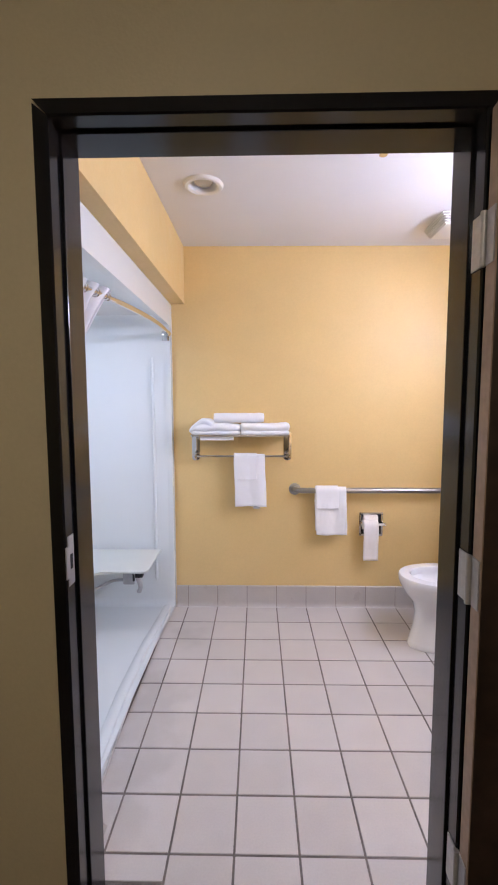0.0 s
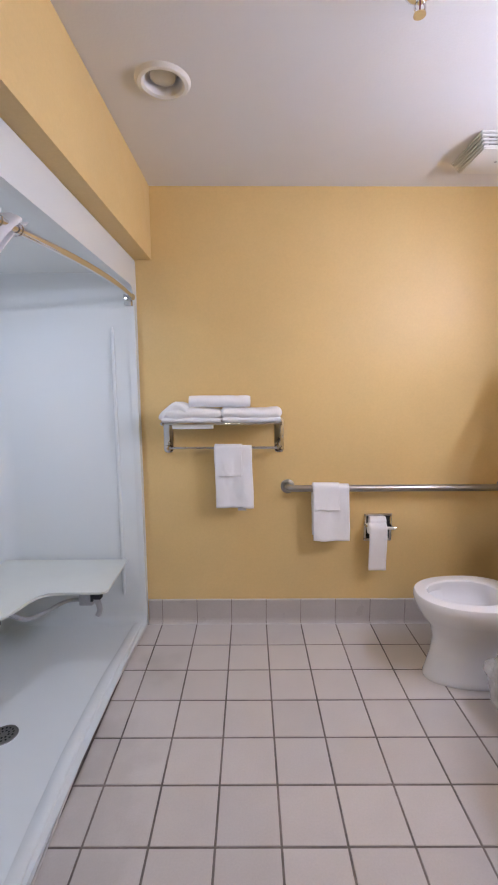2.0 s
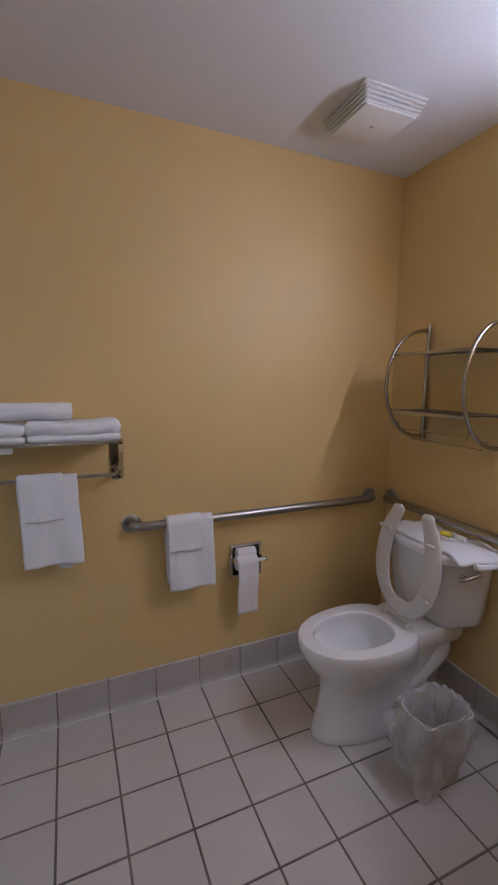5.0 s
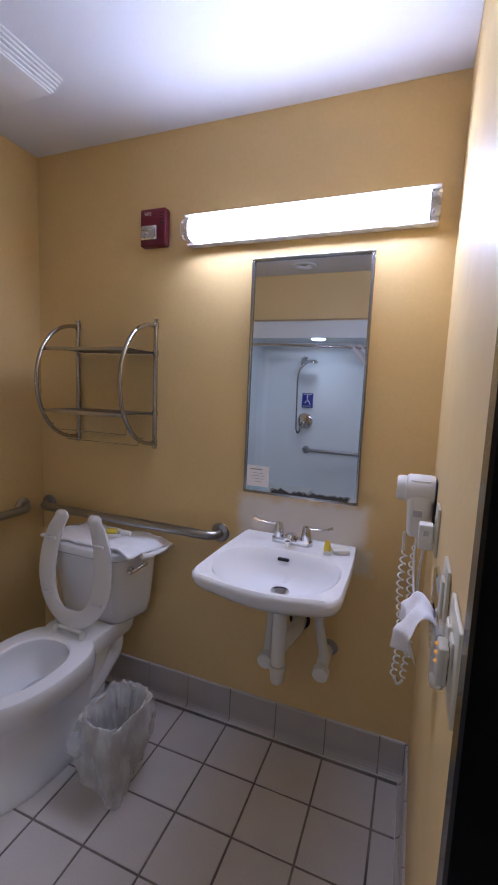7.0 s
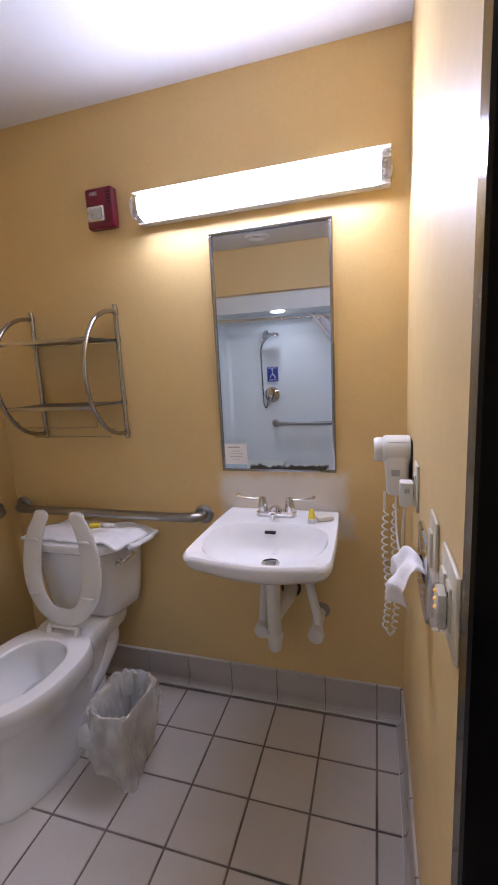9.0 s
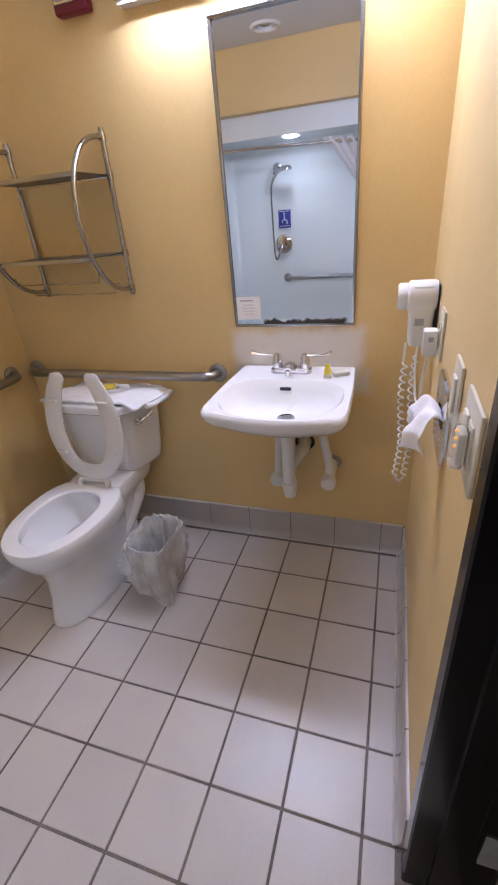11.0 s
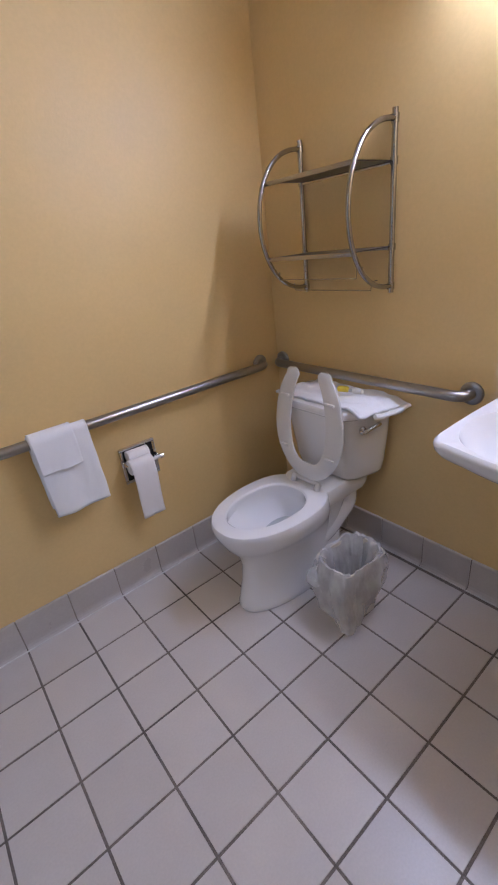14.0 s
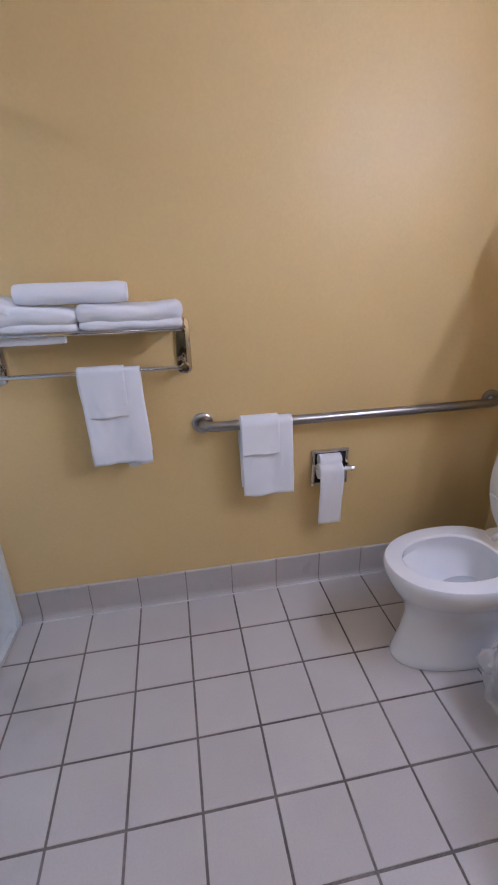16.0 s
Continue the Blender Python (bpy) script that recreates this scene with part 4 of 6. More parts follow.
    lid = [tank_ring(1.214, 0.235, 0.058, tz1 + 0.001), tank_ring(1.206, 0.243, 0.06, tz1 + 0.007), tank_ring(1.206, 0.243, 0.06, tz1 + 0.028), tank_ring(1.210, 0.239, 0.058, tz1 + 0.036), tank_ring(1.219, 0.231, 0.05, tz1 + 0.040)]
    put("tank_lid", loft(lid), M_CHINA, e)
    ly = TY - 0.190
    lever = put("flush_lever", lathe([(0.0, 0.006), (0.016, 0.004), (0.018, -0.004), (0.013, -0.012), (0.0, -0.014)], (1.285, ly, 0.668), "y", 22), M_CHROME, e, "chrome flush lever")
    put("lever_arm", sweep(smooth_path([(1.279, ly - 0.012, 0.666), (1.295, ly - 0.022, 0.671), (1.322, ly - 0.029, 0.678), (1.352, ly - 0.034, 0.684)], 4), [0.006, 0.007, 0.007, 0.007, 0.006, 0.006, 0.006, 0.006, 0.0065, 0.007, 0.0075, 0.008, 0.007], 10, 1.25), M_CHROME, e, "chrome lever arm", under=lever)
    # seat, raised and leaning on the tank
    n = 44
    gap = radians(40)
    pts = []
    for k in range(n + 1):
        a = math.pi / 2 + gap + (2 * math.pi - 2 * gap) * k / n
        u, v = math.cos(a), math.sin(a)
        lv_out = 0.232 + 0.272 * v if v > 0 else 0.232 + 0.212 * v
        lv_in = 0.240 + 0.262 * v if v > 0 else 0.240 + 0.150 * v
        pts.append(((u * 0.188, lv_out), (0.100 * math.copysign(abs(u) ** (1.55 if v > 0 else 0.62), u), lv_in), 1.0))
    # rounded prong tips
    for end, first in ((pts[0], True), (pts[-1], False)):
        (uo, vo), (ui, vi), w = end
        for lift, pull in ((0.010, 0.03), (0.019, 0.10), (0.026, 0.26)):
            q = ((uo + (ui - uo) * pull, vo + lift), (ui + (uo - ui) * pull, vi + lift), 1.0 - pull * 1.2)
            if first:
                pts.insert(0, q)
            else:
                pts.append(q)
    rings = []
    for (uo, vo), (ui, vi), w in pts:
        ring = []
        for t, h in ((0.0, -0.004), (0.06, 0.006), (0.25, 0.012), (0.5, 0.014), (0.75, 0.012), (0.94, 0.006), (1.0, -0.004), (0.9, -0.008), (0.1, -0.008)):
            ring.append((uo + (ui - uo) * t, vo + (vi - vo) * t, h * w))
        rings.append(ring)
    seat = loft(rings)
    tilt = Matrix.Translation((1.148, TY - 0.012, R + 0.004)) @ Matrix.Rotation(radians(5.5), 4, "Y") @ Matrix.Diagonal((1, 0.965, 1.03, 1))
    # u -> y, v -> up, h -> towards the tank
    turn = Matrix(((0, 0, 1, 0), (1, 0, 0, 0), (0, 1, 0, 0), (0, 0, 0, 1)))
    fit_seat = tilt @ Matrix.Rotation(radians(0), 4, "X") @ turn
    bmesh.ops.transform(seat, matrix=Matrix.Translation((0, 0, 0)) @ fit_seat, verts=seat.verts[:])
    st = put("seat", seat, M_SEAT, e, "white open-front plastic seat, raised")
    for u, v in ((0.122, 0.355), (-0.122, 0.355), (0.130, 0.14), (-0.130, 0.14)):
        b = box(u - 0.023, u + 0.023, v - 0.006, v + 0.006, -0.019, -0.006, 0.004)
        bmesh.ops.transform(b, matrix=fit_seat, verts=b.verts[:])
        put("bumper", b, M_SEAT, e, under=st)
    for s in (-0.078, 0.078):
        put("hinge_post", sweep(smooth_path([(1.136, TY - 0.012 + s * 0.86, R - 0.004), (1.137, TY - 0.012 + s * 0.86, R + 0.012), (1.148, TY - 0.012 + s * 0.86, R + 0.023)]), 0.013, 12), M_SEAT, e)
    put("hinge_rod", sweep([(1.146, TY - 0.082, R + 0.021), (1.146, TY + 0.058, R + 0.021)], 0.009, 12), M_SEAT, e)
    put("supply_hose", sweep(smooth_path([(EAST, TY + 0.26, 0.17), (1.42, TY + 0.26, 0.18), (1.40, TY + 0.22, 0.28), (1.39, TY + 0.17, 0.43)]), 0.006, 8), M_STEEL, e, "braided steel supply hose")


M_CHROME_WATER = mat("bowl_water", (0.55, 0.58, 0.60), 0.03, spec=0.6)
toilet()


def tank_towel():
    z = 0.759
    e = thing("tank_towel", 1.36, TY - 0.03, z, "white hand towel laid crumpled over the toilet tank lid", "towel")
    nx, ny = 26, 44
    bm = bmesh.new()
    rows = []
    for i in range(nx + 1):
        row = []
        for j in range(ny + 1):
            x = 1.226 + 0.216 * i / nx
            y = TY - 0.285 * (0.80 + 0.20 * i / nx) + 0.455 * j / ny
            zz = z + 0.013 + 0.010 * noise.noise(Vector((x * 22, y * 11, 3))) + 0.004 * noise.noise(Vector((x * 60, y * 40, 8)))
            over = max(0.0, (TY - 0.235 * (0.80 + 0.20 * i / nx)) - y)
            zz -= over * 0.50
            row.append(bm.verts.new((x + 0.006 * noise.noise(Vector((y * 16, 4, 1))), y + 0.004 * noise.noise(Vector((x * 30, 1, 1))), max(zz, z + 0.006 - over * 0.6))))
        rows.append(row)
    for i in range(nx):
        for j in range(ny):
            bm.faces.new((rows[i][j], rows[i + 1][j], rows[i + 1][j + 1], rows[i][j + 1]))
    c = put("cloth", bm, M_TOWEL, e)
    s = c.modifiers.new("thickness", "SOLIDIFY")
    s.thickness, s.offset = 0.011, -1
    hem = smooth_path([(1.275, TY - 0.252, 0.742), (1.33, TY - 0.272, 0.738), (1.39, TY - 0.282, 0.740), (1.44, TY - 0.285, 0.745)], 6)
    put("rolled_hem", jitter(sweep(hem, 0.011, 10), 0.004, 30), M_TOWEL, e)
    b = thing("shampoo_bottle", 1.35, TY - 0.02, z + 0.022, "small yellow toiletry bottle lying on the towel", "bottle")
    put("body", sweep([(1.323, TY - 0.040, z + 0.040), (1.325, TY - 0.046, z + 0.040), (1.338, TY - 0.080, z + 0.040), (1.340, TY - 0.084, z + 0.040)], [0.006, 0.012, 0.012, 0.006], 14), M_YELLOWP, b)
    b2 = thing("lotion_bottle", 1.345, TY - 0.06, z + 0.022, "small white toiletry tube with grey cap on the towel", "bottle")
    put("body", sweep([(1.340, TY - 0.100, z + 0.037), (1.342, TY - 0.105, z + 0.037), (1.350, TY - 0.140, z + 0.037), (1.351, TY - 0.145, z + 0.037)], [0.005, 0.011, 0.011, 0.005], 14), M_PLASTIC, b2)
    put("cap", sweep([(1.339, TY - 0.087, z + 0.037), (1.340, TY - 0.101, z + 0.037)], 0.007, 12), M_GREYMETAL, b2, "grey cap")


tank_towel()


# ---- waste bin ----
def waste_bin():
    cx, cy, a = 1.058, 0.266, radians(-5)
    e = thing("waste_bin", cx, cy, 0, "small beige plastic waste bin lined with a clear bag", "waste bin")
    e.rotation_euler = (0, 0, a)
    H = 0.275
    def ring(hx, hy, r, z):
        return rounded_rect(-hx * 0.93, hx * 0.93, -hy * 0.93, hy * 0.93, r, z, 5)
    bm = loft([ring(0.088, 0.062, 0.025, 0.002), ring(0.090, 0.064, 0.025, 0.0), ring(0.118, 0.086, 0.032, H - 0.006), ring(0.123, 0.091, 0.034, H - 0.004), ring(0.123, 0.091, 0.034, H), ring(0.116, 0.084, 0.032, H), ring(0.112, 0.081, 0.03, H - 0.01), ring(0.086, 0.060, 0.025, 0.008)])
    part("bin_body", bm, M_BIN, e, "beige tapered plastic body")
    # liner: hangs inside, over the rim, and loosely down outside
    n = 72
    rings = []
    inside = ((0.06, 0.04, 0.06, 0.014), (0.080, 0.055, 0.12, 0.018), (0.094, 0.066, 0.20, 0.018), (0.104, 0.075, 0.26, 0.010), (0.117, 0.087, H + 0.006, 0.005))
    outside = ((0.127, 0.095, H + 0.009, 0.006), (0.135, 0.103, H - 0.010, 0.010), (0.140, 0.110, 0.235, 0.018), (0.140, 0.110, 0.205, 0.020), (0.130, 0.102, 0.165, 0.022), (0.115, 0.090, 0.125, 0.022), (0.100, 0.076, 0.085, 0.020))
    for out, (hx, hy, z, wob) in [(0, q) for q in inside] + [(1, q) for q in outside]:
        row = []
        for k in range(n):
            t = 2 * math.pi * k / n
            c, s = math.cos(t), math.sin(t)
            x = hx * 0.93 * math.copysign(abs(c) ** 0.68, c)
            y = hy * 0.93 * math.copysign(abs(s) ** 0.68, s)
            w = wob * (noise.noise(Vector((c * 2.6, s * 2.6, z * 9))) * 1.1 + noise.noise(Vector((c * 6, s * 6, z * 24 + 3))) * 0.8 + 0.35 * abs(noise.noise(Vector((c * 9, s * 9, z * 16 + 9)))))
            drop = 0.0
            if out and z < 0.26:
                low = (0.26 - z) / 0.17
                corner = max(0.0, -c * 0.66 - s * 0.75)
                w += 0.030 * low * corner ** 3 + 0.030 * low * max(0.0, -c) ** 2 + 0.012 * low * max(0.0, c)
                drop = low * (0.085 * corner ** 5 - 0.045 * max(0.0, c * 0.7 + s * 0.7) + 0.02 * noise.noise(Vector((c * 2.2 + 4, s * 2.2, 0.3))))
            if out == 0 and z > 0.28 or out and z > 0.27:
                drop = -0.018 * noise.noise(Vector((c * 4 + 7, s * 4, 1.3)))
            row.append((x + w * c, y + w * s, max(0.006, z - drop)))
        rings.append(row)
    part("bag", loft(rings, True, False), M_BAG, e, "clear crumpled bin bag folded over the rim")
    for z0, off in ((0.20, 0.06),):
        pouch = []
        for k in range(8):
            t = math.pi * k / 7
            r = 0.034 * math.sin(t) + 0.004
            pouch.append([(-0.10 - off * 0.4 + r * math.cos(a2) * 0.9, 0.055 + 0.03 * off + r * math.sin(a2) + 0.006 * math.sin(3 * a2), z0 + 0.05 * math.cos(t)) for a2 in (2 * math.pi * i / 14 for i in range(14))])
        part("bag_bulge", jitter(loft(pouch), 0.008, 25, off), M_BAG, e)


waste_bin()


# ---- sink ----
SY = -0.262


def sink():
    e = thing("wall_sink", 1.2, SY, 0.80, "white china wall-hung sink below the mirror", "sink")
    Z = 0.857
    def outline(back, front, hb, hf, z, r=0.05, bow=0.035):
        out = []
        # from the back at the north side round the front to the back at the south side
        for k in range(5):
            a = radians(0 + 90 * k / 4)
            out.append((back - 0.012 + 0.012 * math.cos(a), SY + hb - 0.012 + 0.012 * math.sin(a), z))
        for k in range(1, 10):
            t = k / 10
            out.append((back + (front + bow + r - back) * t, SY + hb + (hf - hb) * (t ** 1.4) + 0.006 * math.sin(math.pi * t), z))
        for k in range(8):
            a = radians(90 + 78 * k / 7)
            out.append((front + bow + r + r * 1.1 * math.cos(a), SY + hf - r + r * math.sin(a), z))
        for k in range(1, 12):
            t = -1 + 2 * k / 12
            out.append((front + bow * 0.92 * t * t, SY - t * (hf - r), z))
        for k in range(8):
            a = radians(192 + 78 * k / 7)
            out.append((front + bow + r + r * 1.1 * math.cos(a), SY - hf + r + r * math.sin(a), z))
        for k in range(1, 10):
            t = 1 - k / 10
            out.append((back + (front + bow + r - back) * t, SY - hb - (hf - hb) * (t ** 1.4) - 0.006 * math.sin(math.pi * t), z))
        for k in range(5):
            a = radians(270 + 90 * k / 4)
            out.append((back - 0.012 + 0.012 * math.cos(a), SY - hb + 0.012 + 0.012 * math.sin(a), z))
        for k in range(1, 12):
            out.append((back, SY + (hb - 0.012) * (-1 + 2 * k / 12), z))
        return out
    B = EAST - 0.002
    rings = [outline(B, 1.235, 0.10, 0.095, 0.690, 0.04), outline(B, 1.16, 0.145, 0.145, 0.712, 0.05), outline(B, 1.085, 0.180, 0.180, 0.745), outline(B, 1.025, 0.198, 0.205, 0.780), outline(B, 0.990, 0.211, 0.224, 0.808), outline(B, 0.974, 0.216, 0.231, 0.828), outline(B, 0.970, 0.218, 0.233, 0.842), outline(B, 0.973, 0.217, 0.231, 0.851), outline(B, 0.980, 0.214, 0.226, Z)]
    n = len(rings[0])
    # basin: an oval mapped on the same number of points
    def basin(cx, rx_f, rx_b, hy, z, tilt=0.0):
        out = []
        for x, y, _ in rings[-1]:
            a = math.atan2((y - SY) / 0.22, (x - 1.20) / 0.22)
            c, s = math.cos(a), math.sin(a)
            rx = rx_b if c > 0 else rx_f
            out.append((cx + rx * math.copysign(abs(c) ** (0.6 if c > 0 else 0.8), c), SY + (hy - 0.03 * max(0.0, c)) * math.copysign(abs(s) ** 0.7, s), z))
        return out
    rings += [basin(1.20, 0.204, 0.132, 0.206, Z - 0.002), basin(1.20, 0.199, 0.126, 0.202, Z - 0.008), basin(1.20, 0.180, 0.117, 0.188, Z - 0.040), basin(1.205, 0.140, 0.100, 0.150, Z - 0.080), basin(1.21, 0.085, 0.070, 0.095, Z - 0.104), basin(1.22, 0.03, 0.03, 0.03, Z - 0.107)]
    put("basin", loft(rings), M_CHINA, e)
    ring = put("drain_ring", lathe([(0.0, 0.001), (0.022, 0.001), (0.030, 0.003), (0.032, 0.0), (0.0, -0.003)], (1.220, SY - 0.004, Z - 0.105), sides=28), M_CHROME, e, "chrome sink strainer")
    for k in range(6):
        put("strainer_slot", box(1.207, 1.233, SY - 0.020 + 0.006 * k - 0.001, SY - 0.020 + 0.006 * k + 0.001, Z - 0.1045, Z - 0.1032), M_DARK, e, smooth=False, under=ring)
    put("overflow", box(1.308, 1.320, SY - 0.004, SY + 0.036, Z - 0.038, Z - 0.028, 0.002), M_DARK, e, "dark overflow slot")
    return e


sink()


def faucet():
    z, x, y = 0.857, 1.405, SY + 0.012
    e = thing("faucet", x, y, z, "chrome two-handle faucet with wrist blade levers", "faucet")
    put("base", loft([rounded_rect(x - 0.027, x + 0.027, y - 0.078, y + 0.078, 0.024, z), rounded_rect(x - 0.026, x + 0.026, y - 0.077, y + 0.077, 0.024, z + 0.014), rounded_rect(x - 0.020, x + 0.020, y - 0.070, y + 0.070, 0.018, z + 0.020)]), M_CHROME, e)
    sp = smooth_path([(x, y, z + 0.010), (x - 0.005, y, z + 0.026), (x - 0.034, y, z + 0.034), (x - 0.064, y, z + 0.026)])
    put("spout", sweep(sp, [0.024 - 0.008 * k / (len(sp) - 1) for k in range(len(sp))], 16, 0.75), M_CHROME, e)
    put("aerator", lathe([(0.0, 0.0), (0.010, 0.0), (0.010, -0.016), (0.0, -0.016)], (x - 0.061, y, z + 0.024), sides=16), M_CHROME, e)
    for s in (-1, 1):
        hy = y + s * 0.052
        put("handle_hub", lathe([(0.020, 0.0), (0.019, 0.02), (0.015, 0.045), (0.013, 0.054), (0.0, 0.058)], (x, hy, z + 0.016), sides=22), M_CHROME, e)
        blade = smooth_path([(x - 0.002, hy, z + 0.066), (x - 0.006, hy + s * 0.035, z + 0.067), (x - 0.012, hy + s * 0.070, z + 0.072), (x - 0.018, hy + s * 0.098, z + 0.082)])
        m = len(blade)
        put("wrist_blade", sweep(blade, [0.006 + 0.013 * max(0.0, min(1.0, k / (m - 1) * 2.2 - 1.2)) - (0.008 if k == m - 1 else 0.0) for k in range(m)], 12, 0.4), M_CHROME, e)


faucet()


def sink_plumbing():
    e = thing("drain_trap", 1.3, SY, 0.4, "white plastic drain pipe and trap cover below the sink", "drain pipe")
    put("tailpiece", sweep([(1.30, SY + 0.012, 0.70), (1.30, SY + 0.012, 0.42)], 0.026, 20), M_PLASTIC, e)
    put("trap_cap", lathe([(0.026, 0.075), (0.031, 0.072), (0.031, 0.052), (0.027, 0.048), (0.026, 0.02), (0.022, 0.006), (0.014, 0.0), (0.0, 0.0)], (1.30, SY + 0.012, 0.362), sides=24), M_PLASTIC, e)
    put("trap_arm", sweep(smooth_path([(1.30, SY + 0.012, 0.50), (1.36, SY - 0.01, 0.52), (1.42, SY - 0.02, 0.52), (EAST, SY - 0.02, 0.52)]), 0.027, 16), M_PLASTIC, e)
    put("wall_ring", sweep([(EAST - 0.006, SY - 0.02 + 0.036 * math.cos(a), 0.53 + 0.036 * math.sin(a)) for a in (2 * math.pi * k / 20 for k in range(21))], 0.006, 8, up=(1, 0, 0)), M_RUBBER, e, "black rubber wall collar")
    for name, y0, y1, z, lab in (("supply_valve", SY + 0.065, SY + 0.075, 0.405, ""), ("supply_valve", SY - 0.085, SY - 0.135, 0.412, "")):
        v = thing(name, 1.37, y1, z, "white insulated shutoff valve with round handle", "valve", "valves below the sink")
        put("riser", sweep(smooth_path([(1.40, y0, 0.70), (1.40, y0 + (y1 - y0) * 0.4, 0.60), (1.385, y1, 0.47), (1.38, y1, 0.42)]), 0.017, 14), M_PLASTIC, v)
        put("body", sweep([(EAST, y1, z + 0.022), (1.385, y1, z + 0.018), (1.352, y1, z)], 0.022, 16), M_PLASTIC, v)
        put("handle", lathe([(0.0, -0.02), (0.026, -0.018), (0.030, -0.012), (0.030, 0.012), (0.024, 0.018), (0.0, 0.018)], (1.352, y1, z), "x", 24), M_PLASTIC, v)
        put("escutcheon", lathe([(0.0, -0.008), (0.030, -0.006), (0.034, 0.0), (0.0, 0.0)], (EAST, y1 - 0.005, z + 0.03), "x", 24), M_STEEL, v, "steel wall collar")


sink_plumbing()


def sink_items():
    b = thing("lotion_bottle", 1.345, -0.392, 0.858, "small yellow toiletry tube standing on the sink rim", "bottle")
    put("cap", loft([rounded_rect(1.337, 1.353, -0.407, -0.378, 0.006, 0.859), rounded_rect(1.337, 1.353, -0.407, -0.378, 0.006, 0.873)]), M_PLASTIC, b, "white cap")
    put("tube", loft([rounded_rect(1.338, 1.352, -0.406, -0.379, 0.006, 0.873), rounded_rect(1.338, 1.352, -0.404, -0.381, 0.006, 0.89), rounded_rect(1.343, 1.347, -0.401, -0.384, 0.0018, 0.908)]), M_YELLOWP, b)
    s = thing("soap_bar", 1.385, -0.432, 0.858, "small paper-wrapped bar of soap on the sink rim", "soap")
    bm = box(-0.022, 0.022, -0.03, 0.03, 0.0, 0.016, 0.004)
    bmesh.ops.rotate(bm, verts=bm.verts[:], cent=(0, 0, 0), matrix=Matrix.Rotation(radians(25), 3, "Z"))
    part("wrapper", bm, M_WOODY, s)
    s2 = thing("soap_bar", 1.418, -0.415, 0.858, "flat white wrapped soap lying on the sink rim", "soap")
    part("wrapper", box(-0.018, 0.018, -0.035, 0.035, 0.0, 0.010, 0.004), M_PLASTIC, s2)


sink_items()


# ---- mirror and lamp ----
def mirror():
    y0, y1, z0, z1 = -0.470, -0.024, 1.012, 1.902
    x = EAST
    e = thing("wall_mirror", x, -0.25, 1.45, "rectangular wall mirror in a thin steel frame, silvering worn below", "mirror")
    glass = box(x - 0.009, x - 0.005, y0 + 0.006, y1 - 0.006, z0 + 0.006, z1 - 0.006)
    for v in glass.verts:
        v.co.x += 0.0035 if v.co.z > 1.5 else -0.0025
    put("glass", glass, M_MIRROR, e, smooth=False)
    f, d = 0.011, 0.015
    for name, a in (("frame_rail", (y0, y1, z1 - f, z1)), ("frame_rail", (y0, y1, z0, z0 + f)), ("frame_stile", (y0, y0 + f, z0 + f, z1 - f)), ("frame_stile", (y1 - f, y1, z0 + f, z1 - f))):
        put(name, box(x - d, x - 0.001, a[0], a[1], a[2], a[3], 0.002), M_NICKEL, e)
    c = thing("notice_card", x - 0.012, -0.085, 1.07, "white printed notice card tucked in the mirror frame", "card")
    put("card", box(x - 0.0125, x - 0.0115, -0.128, -0.037, 1.018, 1.122), M_PAPER, c, smooth=False)
    put("print_band", box(x - 0.0130, x - 0.0126, -0.127, -0.038, 1.019, 1.040), M_INKBLUE, c, "pale blue wave print", False)
    put("writing_bar", box(x - 0.0130, x - 0.0126, -0.100, -0.050, 1.106, 1.110), M_INKGREY, c, "", False)
    for k, w in enumerate((0.04, 0.055, 0.05, 0.03)):
        put("writing_bar", box(x - 0.0130, x - 0.0126, -0.083 - w / 2, -0.083 + w / 2, 1.092 - 0.011 * k, 1.0935 - 0.011 * k), M_INKGREY, c, "", False)


mirror()


